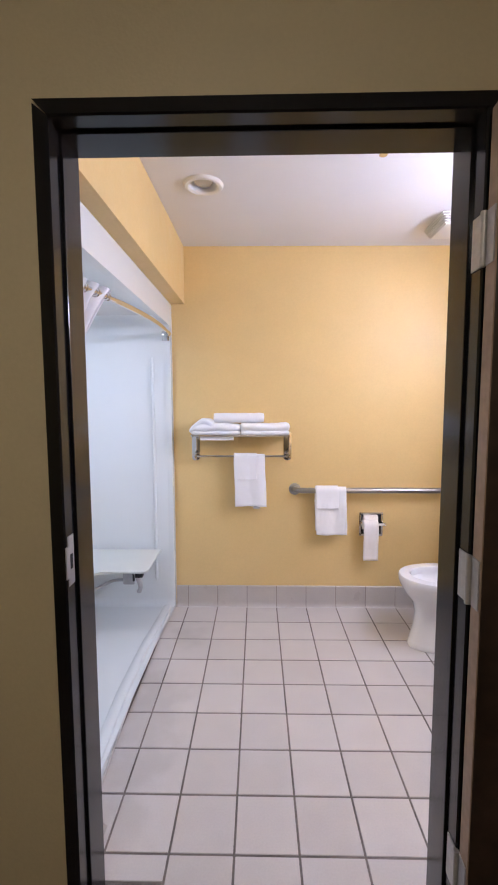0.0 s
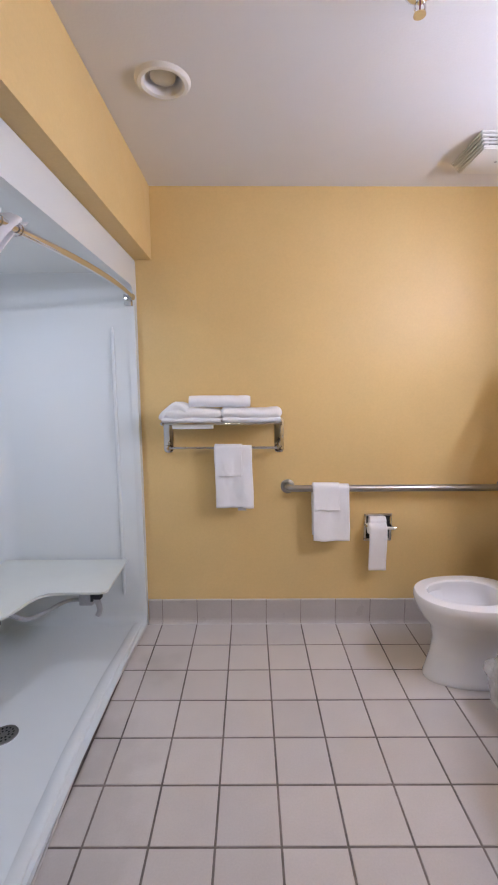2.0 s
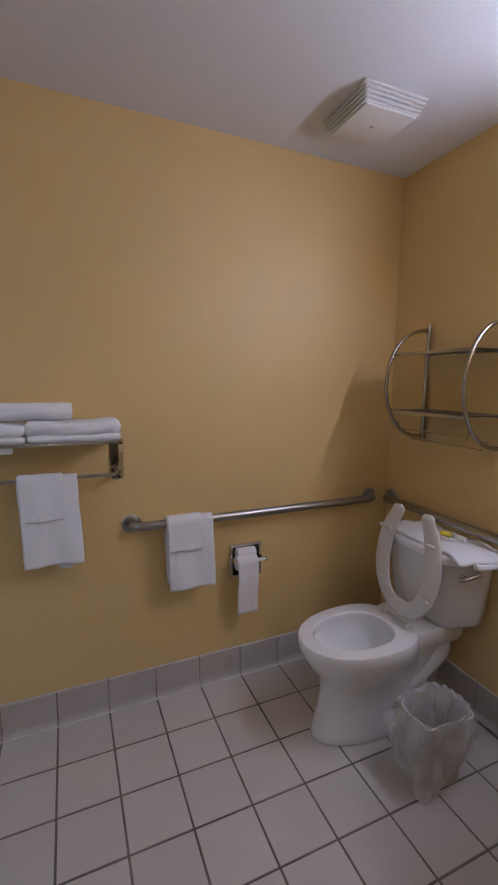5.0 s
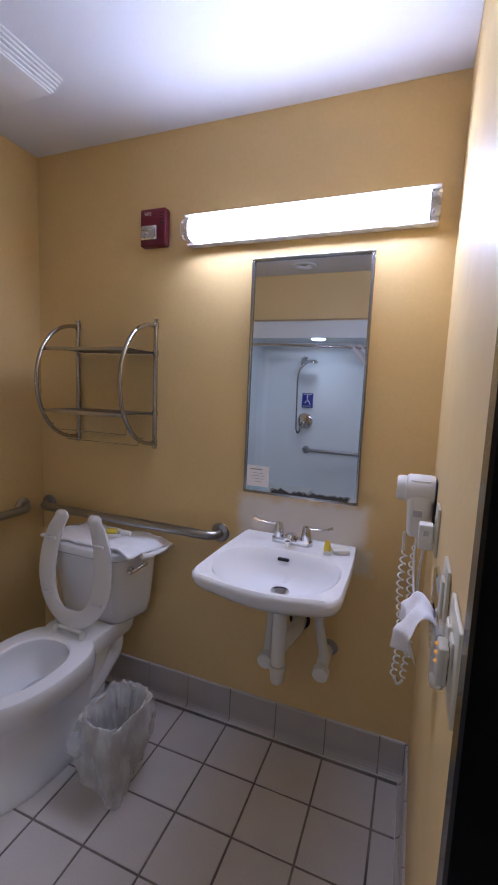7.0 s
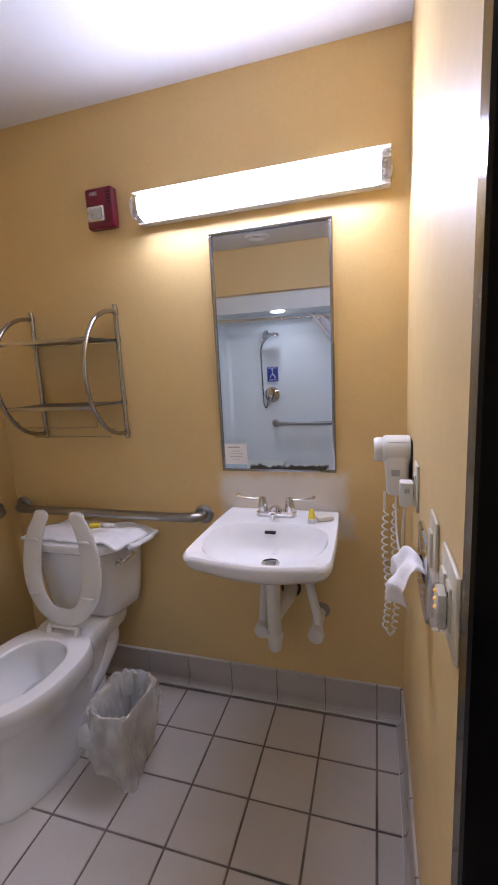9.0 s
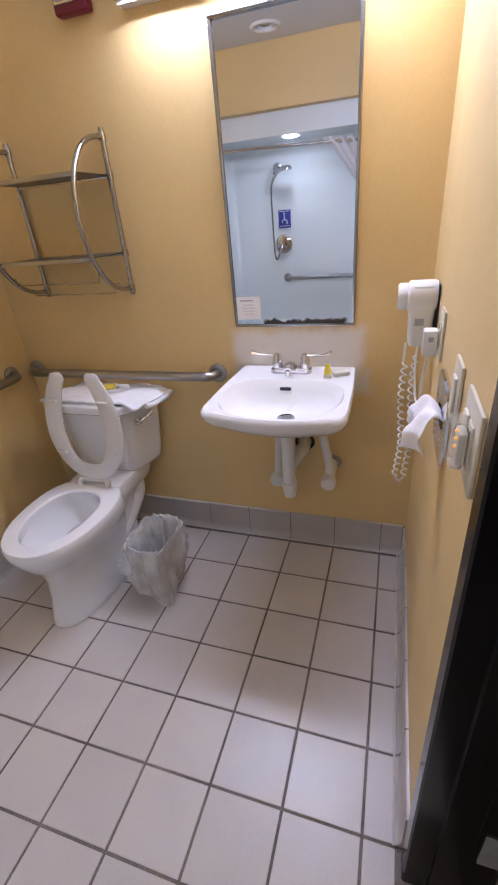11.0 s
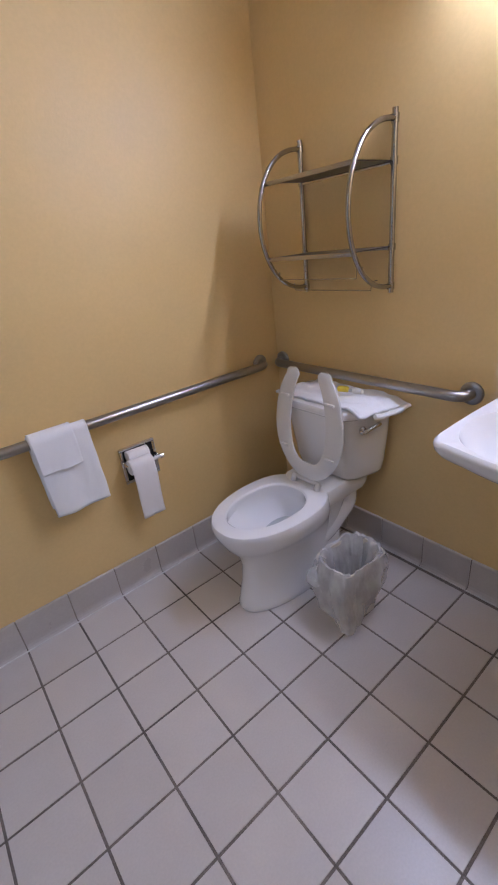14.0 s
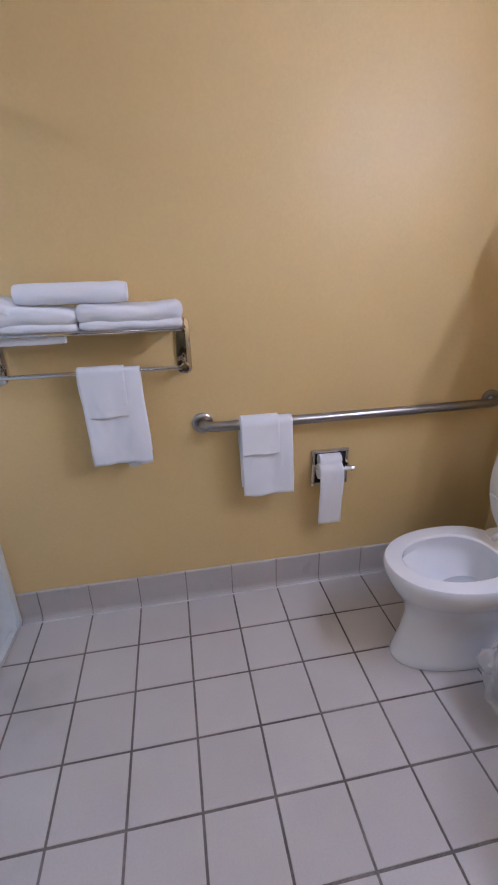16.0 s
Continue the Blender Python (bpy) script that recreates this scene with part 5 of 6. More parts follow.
def vanity_light():
    y0, y1, z0, z1, xf = -0.660, 0.245, 1.970, 2.056, 1.390
    e = thing("vanity_light", EAST, (y0 + y1) / 2, 2.02, "long lit fluorescent vanity light with clear ends", "wall lamp")
    put("back_plate", box(EAST - 0.022, EAST - 0.0005, y0 + 0.004, y1 - 0.004, z0 - 0.010, z1 + 0.006, 0.003), M_PLASTIC, e)
    put("lower_tray", box(EAST - 0.040, EAST - 0.0225, y0 + 0.004, y1 - 0.004, z0 - 0.010, z0 - 0.004, 0.002), M_PLASTIC, e, "white metal edge shielding the diffuser")
    # unseen upper edge, added to keep lamp light off the ceiling and wall
    put("upper_light_shield", box(EAST - 0.072, EAST - 0.0225, y0 + 0.004, y1 - 0.004, z1 + 0.002, z1 + 0.006, 0.0015), M_PLASTIC, e, "white metal edge shielding the diffuser")
    def section(y, s=1.0):
        zc, h = (z0 + z1) / 2, (z1 - z0) / 2 * s
        out = []
        for k in range(17):
            a = radians(-90 + 180 * k / 16)
            out.append((EAST - 0.023 - (EAST - 0.023 - xf) * s * math.copysign(abs(math.cos(a)) ** 0.6, math.cos(a)), y, zc + h * math.copysign(abs(math.sin(a)) ** 0.8, math.sin(a))))
        return out
    put("diffuser", loft([section(y0 + 0.036), section(y1 - 0.030)]), M_LENS, e, "glowing white acrylic diffuser")
    for ya, yb in ((y0, y0 + 0.0355), (y1 - 0.0295, y1)):
        yp = yb - 0.0045 if ya == y0 else ya + 0.002
        put("end_plate", loft([section(yp, 0.95), section(yp + 0.0025, 0.95)]), M_GREYMETAL, e, "grey metal end plate")
        put("end_cap", loft([section(ya, 0.97), section(ya + 0.003, 1.02), section(yb - 0.003, 1.02), section(yb, 0.98)]), M_CLEAR, e, "clear ribbed end cap")
        for dz in (0.018, 0.070):
            put("socket", box(EAST - 0.055, EAST - 0.03, ya + 0.004, yb - 0.004, z0 + dz - 0.009, z0 + dz + 0.009, 0.003), M_CHROME, e)


vanity_light()


def fire_alarm():
    y0, y1, z0, z1 = 0.343, 0.462, 1.972, 2.116
    x = EAST
    e = thing("fire_alarm", x, 0.41, 2.05, "dark red wall fire alarm with a clear strobe", "fire alarm")
    put("body", box(x - 0.038, x - 0.0005, y0, y1, z0, z1, 0.008, 3), M_RED, e)
    strobe = put("strobe_housing", box(x - 0.046, x - 0.036, y0 + 0.036, y1 - 0.008, z0 + 0.022, z0 + 0.078, 0.006), M_CHROME, e, "silvery strobe reflector")
    put("strobe_lens", box(x - 0.056, x - 0.0465, y0 + 0.044, y1 - 0.016, z0 + 0.028, z0 + 0.072, 0.004), M_CLEAR, e, "clear strobe lens", under=strobe)
    for k in range(4):
        put("horn_slot", box(x - 0.0392, x - 0.0378, y0 + 0.010, y0 + 0.026, z0 + 0.085 + 0.012 * k, z0 + 0.090 + 0.012 * k), M_DARK, e, smooth=False)
    m = Matrix(((0, 0, -1, x - 0.0388), (-1, 0, 0, y1 - 0.038), (0, 1, 0, z1 - 0.022), (0, 0, 0, 1)))
    text_mesh("FIRE", 0.018, M_INKWHITE, e, m)
    return e


fire_alarm()


# ---- curved wall shelf ----
def wall_shelf():
    x = EAST - 0.014
    ya, yb, z0, z1 = 0.808, 0.395, 1.148, 1.690
    e = thing("wall_shelf", x, 0.6, 1.42, "brushed metal two-tier wall shelf with curved side hoops", "shelf")
    zc, hr, dep = (z0 + z1) / 2 - 0.002, 0.246, 0.232
    for y in (ya, yb):
        put("post", sweep([(x, y, z0), (x, y, z1)], 0.0095, 12), M_NICKEL, e)
        arc = [(x - dep * math.copysign(abs(math.sin(a)) ** 0.85, math.sin(a)), y, zc + hr * math.cos(a)) for a in (math.pi * k / 36 for k in range(37))]
        put("hoop", sweep(arc, 0.0085, 12, up=(0, 1, 0)), M_NICKEL, e)
        for z in (zc + hr, zc - hr):
            put("collar", lathe([(0.0125, -0.012), (0.0125, 0.012)], (x, y, z), sides=14), M_NICKEL, e)
    for z in (1.553, 1.300):
        d = dep * max(0.0, math.sin(math.acos(max(-1, min(1, (z - zc) / hr))))) ** 0.85
        tray = box(x - d + 0.002, x - 0.004, yb + 0.008, ya - 0.008, z - 0.0015, z + 0.0015)
        put("tray", tray, M_TRAY, e, "flat dull metal tray", False)
        put("tray_lip", box(x - d - 0.002, x - d + 0.004, yb + 0.004, ya - 0.004, z - 0.011, z + 0.003, 0.001), M_NICKEL, e)
        put("tray_lip", box(x - 0.008, x - 0.003, yb + 0.008, ya - 0.008, z - 0.010, z + 0.003, 0.001), M_NICKEL, e)
        for y in (ya, yb):
            put("clip", lathe([(0.0, -0.011), (0.0125, -0.011), (0.0125, 0.011), (0.0, 0.011)], (x, y, z - 0.002), sides=12), M_NICKEL, e)
    for d, z in ((0.155, 1.216), (0.075, 1.165)):
        wire = [(x - d, ya - 0.004, z + 0.028), (x - d, ya - 0.006, z), (x - d, yb + 0.03, z), (x - d, yb + 0.028, z + 0.03), (x - d, yb + 0.004, z + 0.034)]
        put("towel_wire", sweep(wire, 0.0022, 8, up=(1, 0, 0)), M_NICKEL, e, "thin wire towel rail")


wall_shelf()


# ---- ceiling things ----
def exhaust_fan():
    x0, x1, y0, y1, h = 0.855, 1.125, 0.550, 0.815, 0.055
    z = CEIL - 0.012
    e = thing("exhaust_fan", 0.985, 0.68, z, "white square ceiling exhaust fan cover with louvred sides", "exhaust fan")
    put("cover", box(x0 + 0.026, x1 - 0.026, y0 + 0.026, y1 - 0.026, z - h - 0.004, z - h + 0.004, 0.003), M_PLASTIC, e)
    # solid black block paints the shade seen between the louvres
    put("core", box(x0 + 0.05, x1 - 0.05, y0 + 0.05, y1 - 0.05, z - h + 0.004, z), M_DARK, e, "black block painted as the shade behind the louvres", False)
    for k in range(5):
        zz = z - 0.004 - 0.0115 * k
        i = 0.005 * k
        lv = bmesh.new()
        for a in ((x0 + i, x1 - i, y0 + i, y0 + i + 0.012), (x0 + i, x1 - i, y1 - i - 0.012, y1 - i), (x0 + i, x0 + i + 0.012, y0 + i + 0.012, y1 - i - 0.012), (x1 - i - 0.012, x1 - i, y0 + i + 0.012, y1 - i - 0.012)):
            box(a[0], a[1], a[2], a[3], zz - 0.0035, zz + 0.0035, 0.0012, 1, bm=lv)
        put("louvre", lv, M_PLASTIC, e)
    put("centre_screw", lathe([(0.0, -0.002), (0.006, -0.001), (0.006, 0.0), (0.0, 0.001)], (0.985, 0.68, z - h - 0.0045), sides=14), M_STEEL, e)
    for xx, yy in ((x0 + 0.04, y0 + 0.04), (x1 - 0.04, y0 + 0.04), (x0 + 0.04, y1 - 0.04), (x1 - 0.04, y1 - 0.04)):
        put("spacer", box(xx - 0.006, xx + 0.006, yy - 0.006, yy + 0.006, z - h, z), M_PLASTIC, e, smooth=False)


exhaust_fan()


def downlight(x, y, z, lit, label):
    e = thing("ceiling_downlight", x, y, z, label, "ceiling light")
    if lit:
        put("trim", lathe([(0.0, -0.001), (0.055, -0.001), (0.078, -0.010), (0.080, -0.004), (0.080, 0.0), (0.0, 0.0)], (x, y, z), sides=36), M_PLASTIC, e)
        put("lens", lathe([(0.0, -0.012), (0.045, -0.011), (0.062, -0.0085), (0.062, -0.006), (0.0, -0.006)], (x, y, z), sides=36), M_SHOWERLAMP, e, "glowing frosted lens")
        return
    put("trim", lathe([(0.062, 0.02), (0.066, -0.006), (0.074, -0.013), (0.086, -0.012), (0.094, -0.004), (0.095, 0.0), (0.098, 0.0), (0.098, 0.001)], (x, y, z), sides=44, caps=False), M_PLASTIC, e)
    put("baffle", lathe([(0.066, -0.006), (0.060, 0.03), (0.052, 0.075), (0.050, 0.09), (0.0, 0.095)], (x, y, z), sides=40, caps=False), M_CEIL, e, "white stepped baffle")
    put("lamp", lathe([(0.0, 0.000), (0.030, 0.002), (0.043, 0.010), (0.047, 0.022), (0.038, 0.07), (0.026, 0.088)], (x, y, z), sides=30), M_BULB, e, "unlit glass reflector bulb")
    for a in (0.6, 2.6, 4.7):
        put("clip", sweep([(x + 0.058 * math.cos(a), y + 0.058 * math.sin(a), z + 0.03), (x + 0.05 * math.cos(a), y + 0.05 * math.sin(a), z + 0.07)], 0.003, 6), M_CHROME, e)


M_BULB = mat("unlit_bulb_glass", (0.62, 0.58, 0.48), 0.12, spec=0.6, stain=0.03, stain_scale=30)
downlight(*DOWNLIGHT, CEIL + 0.0015, False, "unlit recessed white ceiling downlight with glass bulb")
downlight(-1.10, 0.29, 1.965, True, "lit round downlight in the shower ceiling")


def sprinkler():
    x, y, z = 0.362, -0.062, CEIL - 0.006
    e = thing("fire_sprinkler", x, y, z, "chrome ceiling fire sprinkler head with round escutcheon", "sprinkler")
    put("escutcheon", lathe([(0.016, -0.012), (0.030, -0.010), (0.040, -0.003), (0.041, 0.0), (0.0, 0.0)], (x, y, z), sides=30), M_CHROME, e)
    put("body", lathe([(0.0, 0.0), (0.013, 0.0), (0.012, -0.018), (0.008, -0.022), (0.0, -0.022)], (x, y, z - 0.006), sides=18), M_CHROME, e)
    for s in (-1, 1):
        put("frame_arm", sweep(smooth_path([(x + s * 0.008, y, z - 0.026), (x + s * 0.014, y, z - 0.040), (x + s * 0.006, y, z - 0.056)]), 0.003, 8), M_CHROME, e)
    put("glass_bulb", sweep([(x, y, z - 0.028), (x, y, z - 0.054)], 0.0022, 8), M_RED, e, "red glass bulb")
    put("deflector", lathe([(0.0, -0.058), (0.016, -0.058), (0.017, -0.056), (0.0, -0.055)], (x, y, z), sides=20), M_CHROME, e)


sprinkler()


# ---- things on the south wall ----
def hair_dryer():
    x, y, z0, z1 = 1.235, SOUTH, 1.012, 1.190
    e = thing("hair_dryer", x, y, 1.1, "white wall-mounted hair dryer on its black bracket", "hair dryer")
    put("bracket", box(x - 0.045, x + 0.045, y + 0.0005, y + 0.005, z0 + 0.01, z1 - 0.01, 0.004), M_RUBBER, e, "black wall bracket")
    rings = [rounded_rect(x - 0.030, x + 0.030, y + 0.016, y + 0.068, 0.014, z0), rounded_rect(x - 0.034, x + 0.034, y + 0.012, y + 0.073, 0.016, z0 + 0.010), rounded_rect(x - 0.038, x + 0.038, y + 0.008, y + 0.078, 0.018, z0 + 0.09), rounded_rect(x - 0.040, x + 0.040, y + 0.006, y + 0.082, 0.02, z1 - 0.05), rounded_rect(x - 0.034, x + 0.034, y + 0.006, y + 0.080, 0.02, z1 - 0.012)]
    shell = put("body", loft(rings), M_PLASTIC, e)
    put("barrel", lathe([(0.0, 0.006), (0.040, 0.006), (0.043, 0.014), (0.043, 0.074), (0.041, 0.080), (0.037, 0.083), (0.0, 0.083)], (x, y, z1 - 0.042), "y", 32), M_PLASTIC, e)
    put("nozzle", lathe([(0.0, 0.0), (0.035, 0.0), (0.037, 0.006), (0.036, 0.022), (0.032, 0.027), (0.028, 0.027), (0.026, 0.018), (0.0, 0.018)], (x, y + 0.082, z1 - 0.042), "y", 28), M_PLASTIC, e)
    put("badge", box(x - 0.0400, x - 0.0372, y + 0.035, y + 0.060, z0 + 0.062, z0 + 0.082, 0.001), M_GREYMETAL, e, "small grey badge", under=shell)
    def coil(x0, y0, za, zb, turns, r):
        out = []
        m = turns * 10
        for k in range(m + 1):
            t = k / m
            a = 2 * math.pi * turns * t
            sag = 0.010 * math.sin(math.pi * t)
            out.append((x0 + r * math.cos(a) - sag, y0 + r * math.sin(a) + 0.006 * math.sin(7 * t), za + (zb - za) * t))
        return out
    put("cord", sweep(smooth_path([(x - 0.01, y + 0.078, z0 + 0.005), (x - 0.01, y + 0.078, z0 - 0.05)], 3), 0.0038, 8), M_PLASTIC, e)
    put("coiled_cord", sweep(coil(x - 0.01, y + 0.072, z0 - 0.05, 0.55, 17, 0.0080), 0.0027, 6), M_PLASTIC, e, "white coiled cord")
    put("coiled_cord", sweep(coil(x - 0.02, y + 0.045, z0 - 0.03, 0.56, 17, 0.0078), 0.0027, 6), M_PLASTIC, e, "white coiled cord")
    put("cord_loop", sweep(smooth_path([(x - 0.01, y + 0.072, 0.552), (x - 0.012, y + 0.06, 0.535), (x - 0.02, y + 0.047, 0.556)], 6), 0.0038, 8), M_PLASTIC, e)


hair_dryer()


def wall_plate(name, x0, x1, z0, z1, label, category, rockers=(), outlets=()):
    y = SOUTH
    e = thing(name, (x0 + x1) / 2, y, (z0 + z1) / 2, label, category)
    put("plate", box(x0, x1, y + 0.0005, y + 0.007, z0, z1, 0.003), M_IVORY, e)
    for x in rockers:
        put("rocker", box(x - 0.016, x + 0.016, y + 0.006, y + 0.012, (z0 + z1) / 2 - 0.033, (z0 + z1) / 2 + 0.033, 0.003), M_IVORY, e)
    for x in outlets:
        o = put("outlet_face", box(x - 0.0165, x + 0.0165, y + 0.006, y + 0.0105, (z0 + z1) / 2 - 0.033, (z0 + z1) / 2 + 0.033, 0.003), M_IVORY, e)
        for s in (-1, 1):
            for dx in (-0.006, 0.006):
                put("slot", box(x + dx - 0.001, x + dx + 0.001, y + 0.0104, y + 0.0112, (z0 + z1) / 2 + s * 0.019 - 0.004, (z0 + z1) / 2 + s * 0.019 + 0.004), M_DARK, e, smooth=False, under=o)
    return e


wall_plate("wall_outlet", 0.985, 1.06, 1.035, 1.155, "ivory wall outlet behind the dryer plug", "outlet", outlets=(1.022,))
wall_plate("light_switch", 0.632, 0.712, 1.022, 1.142, "ivory rocker light switch plate", "light switch", rockers=(0.672,))
wall_plate("wall_outlet", 0.434, 0.552, 1.022, 1.146, "ivory double outlet plate with a clear night light", "outlet", rockers=(0.52,), outlets=(0.478,))


def dryer_plug():
    e = thing("power_plug", 1.022, SOUTH + 0.011, 1.075, "white safety plug with cord in the outlet", "plug")
    hs = put("housing", box(1.002, 1.042, SOUTH + 0.012, SOUTH + 0.045, 1.045, 1.108, 0.005), M_PLASTIC, e)
    put("button", box(0.998, 1.002, SOUTH + 0.022, SOUTH + 0.034, 1.082, 1.094, 0.001), M_GREYMETAL, e, under=hs)
    put("cord", sweep(smooth_path([(1.022, SOUTH + 0.03, 1.047), (1.03, SOUTH + 0.035, 0.98), (1.07, SOUTH + 0.035, 0.90), (1.13, SOUTH + 0.04, 0.88), (1.19, SOUTH + 0.045, 0.93), (1.215, SOUTH + 0.045, 1.02)]), 0.0032, 8), M_PLASTIC, e)


dryer_plug()


def night_light():
    x, z = 0.482, 1.085
    e = thing("night_light", x, SOUTH + 0.012, z, "clear plug-in night light with amber indicators", "night light")
    put("shell", box(x - 0.018, x + 0.018, SOUTH + 0.013, SOUTH + 0.031, z - 0.036, z + 0.038, 0.005), M_CLEAR, e)
    put("base", box(x - 0.017, x + 0.017, SOUTH + 0.0115, SOUTH + 0.024, z - 0.03, z + 0.02, 0.003), M_IVORY, e)
    for k in range(3):
        put("indicator", lathe([(0.0, 0.0), (0.0028, 0.0), (0.002, 0.003), (0.0, 0.004)], (x - 0.004, SOUTH + 0.024, z - 0.004 + 0.012 * k), "y", 10), M_ORANGE, e, "amber glowing indicator")


night_light()


def tissue_holder():
    x0, x1, z0, z1 = 0.705, 0.905, 0.895, 1.060
    y = SOUTH
    e = thing("tissue_holder", 0.805, y, 0.98, "recessed chrome facial tissue dispenser plate", "tissue holder")
    n = 40
    zc, xc = (z0 + z1) / 2, (x0 + x1) / 2
    outer = [(xc + 0.100 * math.copysign(abs(math.cos(a)) ** 0.35, math.cos(a)), zc + 0.0825 * math.copysign(abs(math.sin(a)) ** 0.35, math.sin(a))) for a in (2 * math.pi * k / n for k in range(n))]
    inner = [(xc + 0.055 * math.cos(a), zc + 0.020 * math.sin(a)) for a in (2 * math.pi * k / n for k in range(n))]
    rings = [[(x, y + 0.0008, z) for x, z in outer], [(x, y + 0.006, z) for x, z in outer], [(xc + (x - xc) * 0.97, y + 0.010, zc + (z - zc) * 0.95) for x, z in outer], [(x, y + 0.008, z) for x, z in inner], [(x, y + 0.002, z) for x, z in inner]]
    put("plate", loft(rings, False, False), M_CHROME, e)
    put("slot", loft([[(x, y + 0.001, z) for x, z in inner], [(x, y + 0.0025, z) for x, z in inner]]), M_DARK, e, "dark tissue slot")
    t = thing("tissue", 0.80, y + 0.05, 1.0, "white paper tissue pulled out of the dispenser", "tissue")
    bm = bmesh.new()
    rows = []
    for k in range(17):
        v = k / 16
        out = 0.004 + 0.066 * min(1.0, v * 1.7) + 0.008 * v
        fall = 0.022 * math.sin(min(1.0, v * 2.2) * math.pi) - 0.095 * max(0.0, v - 0.35)
        wide = 0.026 + 0.036 * math.sin(min(1.0, v * 1.35) * math.pi * 0.62)
        row = []
        for i in range(15):
            u = i / 7 - 1
            crease = 0.016 * math.cos(u * 5.5 + v * 2.0) * v
            row.append(bm.verts.new((xc - 0.025 + wide * u + 0.010 * v, y + out * (1 - 0.35 * abs(u) * v) + crease, zc + 0.008 + fall + 0.022 * u * v - 0.014 * math.cos(u * 4.2) * v)))
        rows.append(row)
    for a, b in zip(rows, rows[1:]):
        for i in range(14):
            bm.faces.new((a[i], a[i + 1], b[i + 1], b[i]))
    c = put("sheet", bm, M_PAPER, t)
    s = c.modifiers.new("thickness", "SOLIDIFY")
    s.thickness = 0.0008
    return e


tissue_holder()


# ---- hall lamp ----
def hall_lamp():
    x, y = -0.35, -2.55
    e = thing("hall_ceiling_lamp", x, y, CEIL, "round frosted glass ceiling lamp in the hall", "ceiling lamp")
    put("base", lathe([(0.0, 0.0), (0.15, 0.0), (0.15, -0.02), (0.0, -0.02)], (x, y, CEIL), sides=32), M_STEEL, e)
    put("globe", lathe([(0.14, -0.02), (0.135, -0.05), (0.11, -0.08), (0.06, -0.098), (0.0, -0.102)], (x, y, CEIL), sides=32), M_HALLLAMP, e, "frosted glass globe")


hall_lamp()


# ---- tiles ----
def piece(name, me, parent, x, y, z):
    ob = new(name, me)
    ob.parent = parent
    ob.location = (x, y, z)
    return ob


def tile_mesh(sx, sy, h=0.006, bev=0.0012):
    bm = box(-sx / 2, sx / 2, -sy / 2, sy / 2, -h, 0, 0)
    top = [e for e in bm.edges if all(abs(v.co.z) < 1e-6 for v in e.verts)]
    bmesh.ops.bevel(bm, geom=top, offset=bev, segments=1, affect="EDGES")
    me = bpy.data.meshes.new("tile")
    bm.to_mesh(me)
    bm.free()
    me.materials.append(M_TILE)
    return me


def lay_floor():
    g = 0.0076
    cache = {}
    rng = random.Random(4)
    for i in range(-4, 8):
        for j in range(-5, 6):
            x0, x1, y0, y1 = i * T + g / 2, (i + 1) * T - g / 2, j * T + g / 2, (j + 1) * T - g / 2
            x0, x1 = max(x0, -0.722), min(x1, EAST - 0.030)
            y0, y1 = max(y0, HALL + 0.034), min(y1, NORTH - 0.018)
            if y1 > SOUTH + 0.02:
                if y0 < SOUTH + 0.02 and (x1 > OPEN_R or x0 < OPEN_L):
                    y0 = max(y0, SOUTH + 0.022)
            elif x0 < OPEN_L or x1 > OPEN_R:
                continue
            if x1 - x0 < 0.02 or y1 - y0 < 0.02:
                continue
            key = (round(x1 - x0, 4), round(y1 - y0, 4))
            if key not in cache:
                cache[key] = tile_mesh(*key)
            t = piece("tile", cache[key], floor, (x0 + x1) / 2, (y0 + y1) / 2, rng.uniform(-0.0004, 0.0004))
            t.rotation_euler = (rng.uniform(-0.0012, 0.0012), rng.uniform(-0.0012, 0.0012), 0)


lay_floor()


def cove_mesh(w, h=0.146):
    """A cove base tile: thin face that curves out at the foot; runs along x, faces -y."""
    prof = [(0.0, h), (-0.006, h - 0.001), (-0.009, h - 0.005), (-0.009, 0.030), (-0.011, 0.018), (-0.016, 0.008), (-0.023, 0.003), (-0.026, 0.0), (0.0, 0.0)]
    bm = loft([[(-w / 2, y, z) for y, z in prof], [(w / 2, y, z) for y, z in prof]])
    me = bpy.data.meshes.new("base_tile")
    bmesh.ops.recalc_face_normals(bm, faces=bm.faces[:])
    bm.to_mesh(me)
    bm.free()
    me.materials.append(M_BASE)
    return me


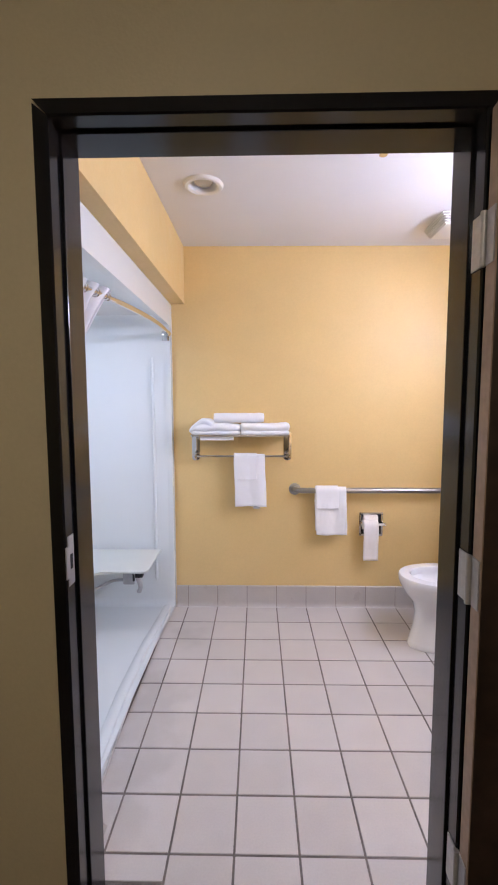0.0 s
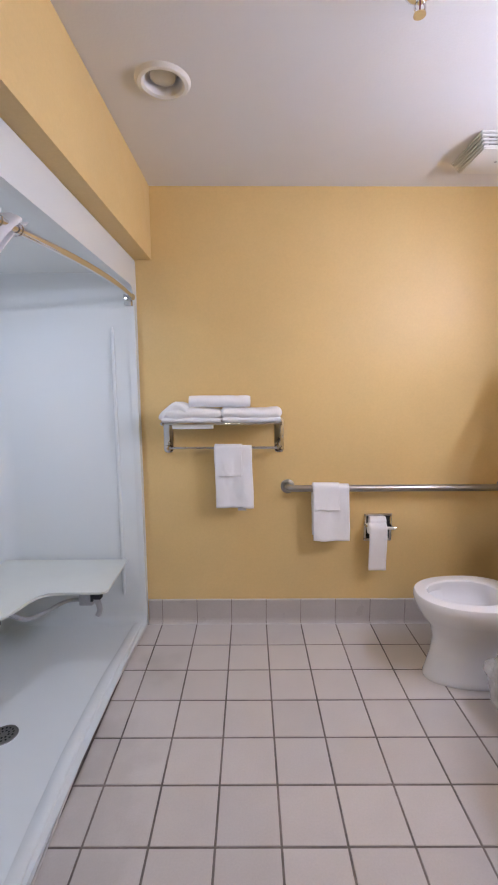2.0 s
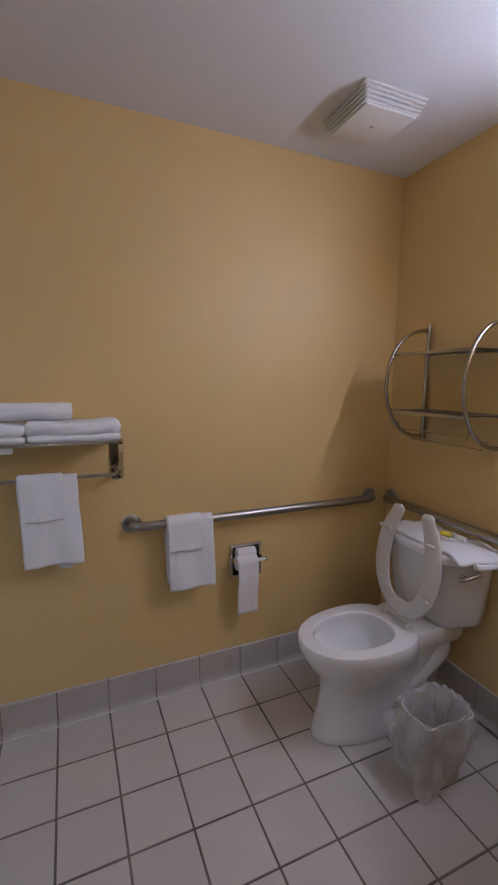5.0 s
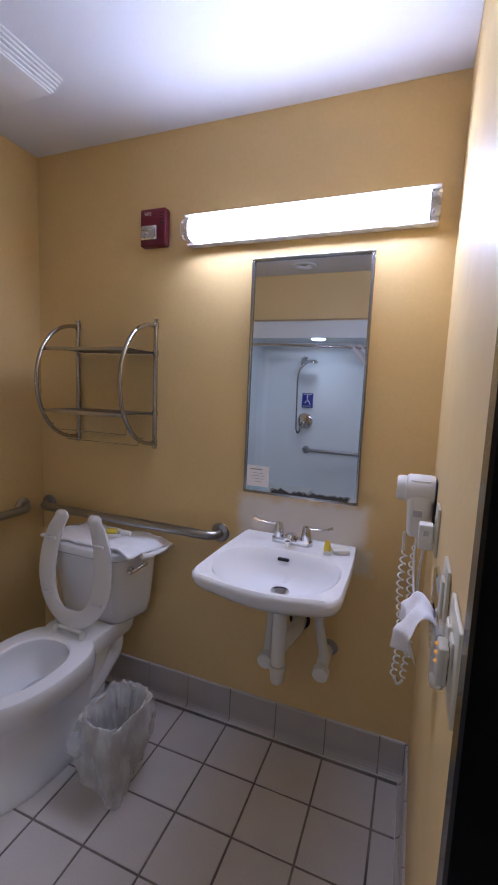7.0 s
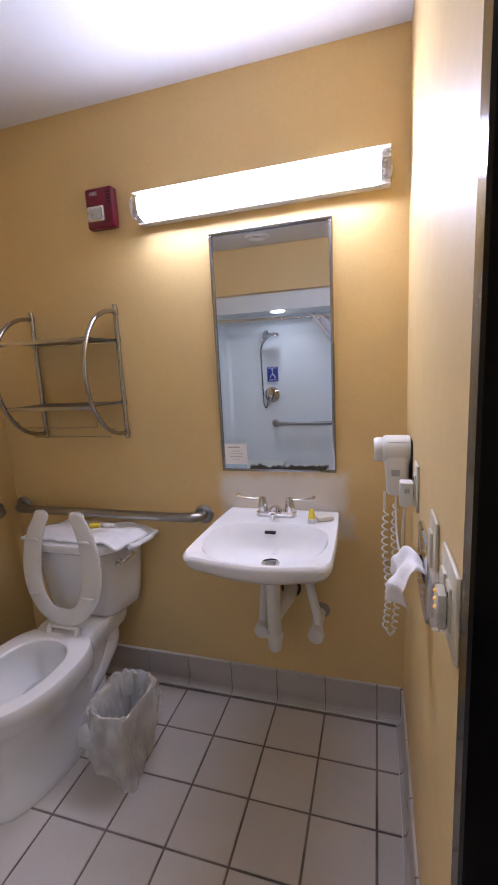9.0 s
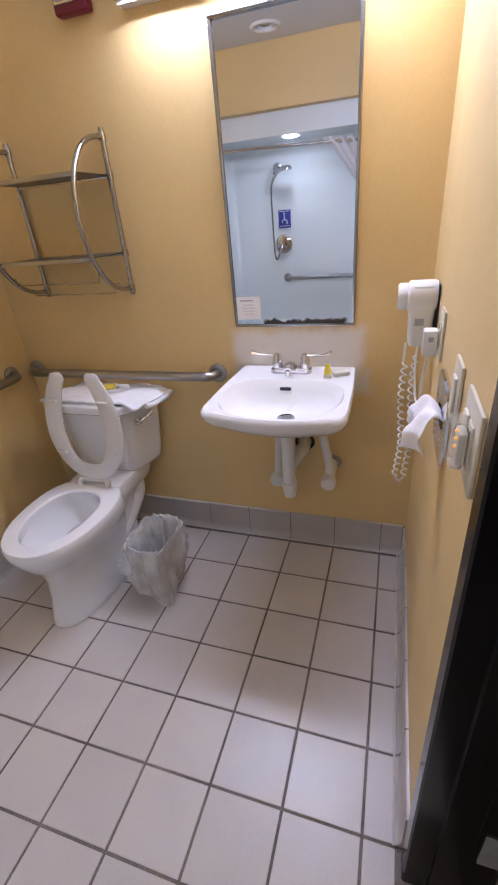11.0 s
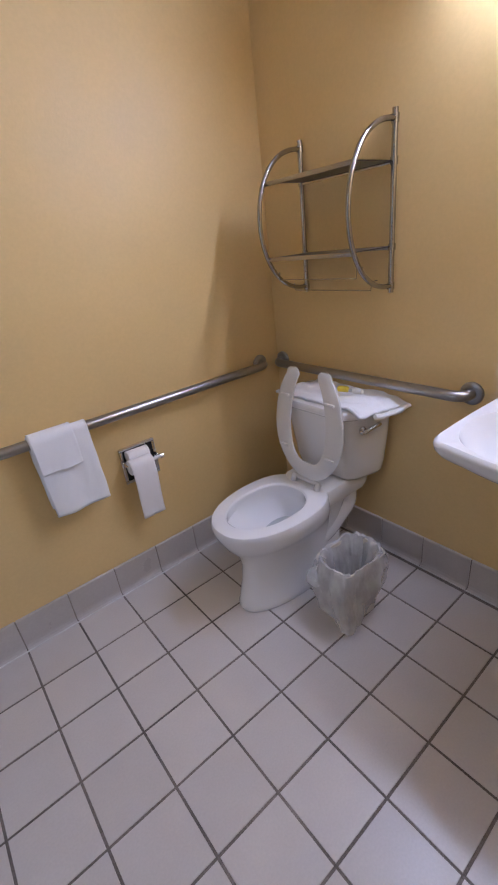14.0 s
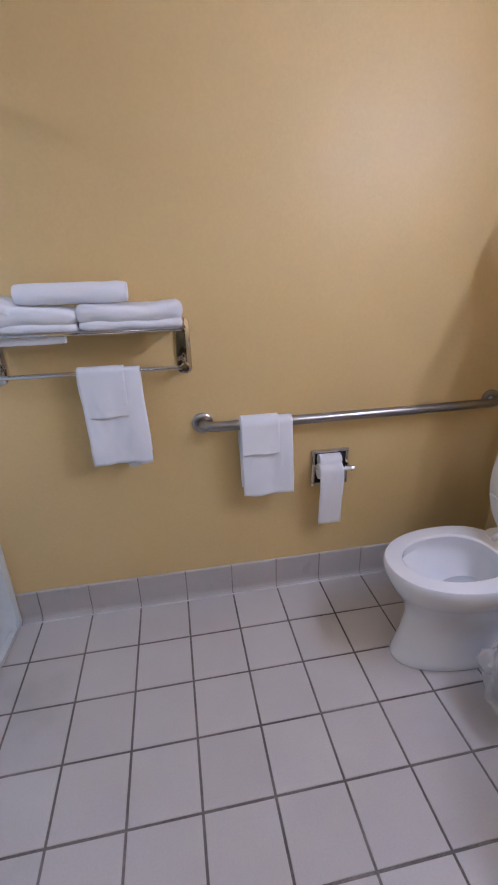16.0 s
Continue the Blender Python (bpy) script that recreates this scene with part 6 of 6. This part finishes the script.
def lay_base():
    base = tagged(part("baseboard", box(UNIT + 0.004, EAST - 0.002, NORTH - 0.0055, NORTH - 0.0005, 0.0, 0.143), M_JOINT, None, "", False), "grey ceramic cove base tiles along the wall foot", "baseboard", "", "structure")
    base_e = tagged(part("baseboard", box(EAST - 0.0055, EAST - 0.0005, SOUTH + 0.002, NORTH - 0.007, 0.0, 0.143), M_JOINT, None, "", False), "grey ceramic cove base tiles along the wall foot", "baseboard", "", "structure")
    base_s = tagged(part("baseboard", box(OPEN_R + 0.055, EAST - 0.007, SOUTH + 0.0005, SOUTH + 0.0055, 0.0, 0.143), M_JOINT, None, "", False), "grey ceramic cove base tiles along the wall foot", "baseboard", "", "structure")
    cache = {}
    def run(parent, lo, hi, place, turn):
        k = math.floor(lo / T)
        while k * T < hi:
            a, b = max(lo, k * T + 0.0025), min(hi, (k + 1) * T - 0.0025)
            if b - a > 0.012:
                key = round(b - a, 4)
                if key not in cache:
                    cache[key] = cove_mesh(key)
                ob = piece("base_tile", cache[key], parent, *place((a + b) / 2))
                ob.rotation_euler = (0, 0, turn)
            k += 1
    run(base, UNIT + 0.005, EAST - 0.012, lambda u: (u, NORTH, 0.0), 0)
    run(base_e, SOUTH + 0.012, NORTH - 0.012, lambda u: (EAST, u, 0.0), radians(-90))
    run(base_s, OPEN_R + 0.056, EAST - 0.012, lambda u: (u, SOUTH, 0.0), radians(180))
    stub = tagged(part("baseboard", box(STUB_X + 0.0005, STUB_X + 0.0045, SOUTH + 0.002, STUB - 0.010, 0.0, 0.143), M_JOINT, None, "", False), "grey ceramic cove base tile at the wall end", "baseboard", "", "structure")
    run(stub, SOUTH + 0.012, STUB - 0.010, lambda u: (STUB_X, u, 0.0), radians(90))
    caulk = tagged(part("caulk_line", sweep([(UNIT + 0.006, NORTH - 0.026, 0.0005), (EAST - 0.026, NORTH - 0.026, 0.0005), (EAST - 0.026, SOUTH + 0.026, 0.0005), (OPEN_R + 0.06, SOUTH + 0.026, 0.0005)], 0.0035, 6), M_CAULK), "thin off-white caulk line at the foot of the base tiles", "caulk", "", "structure")


lay_base()
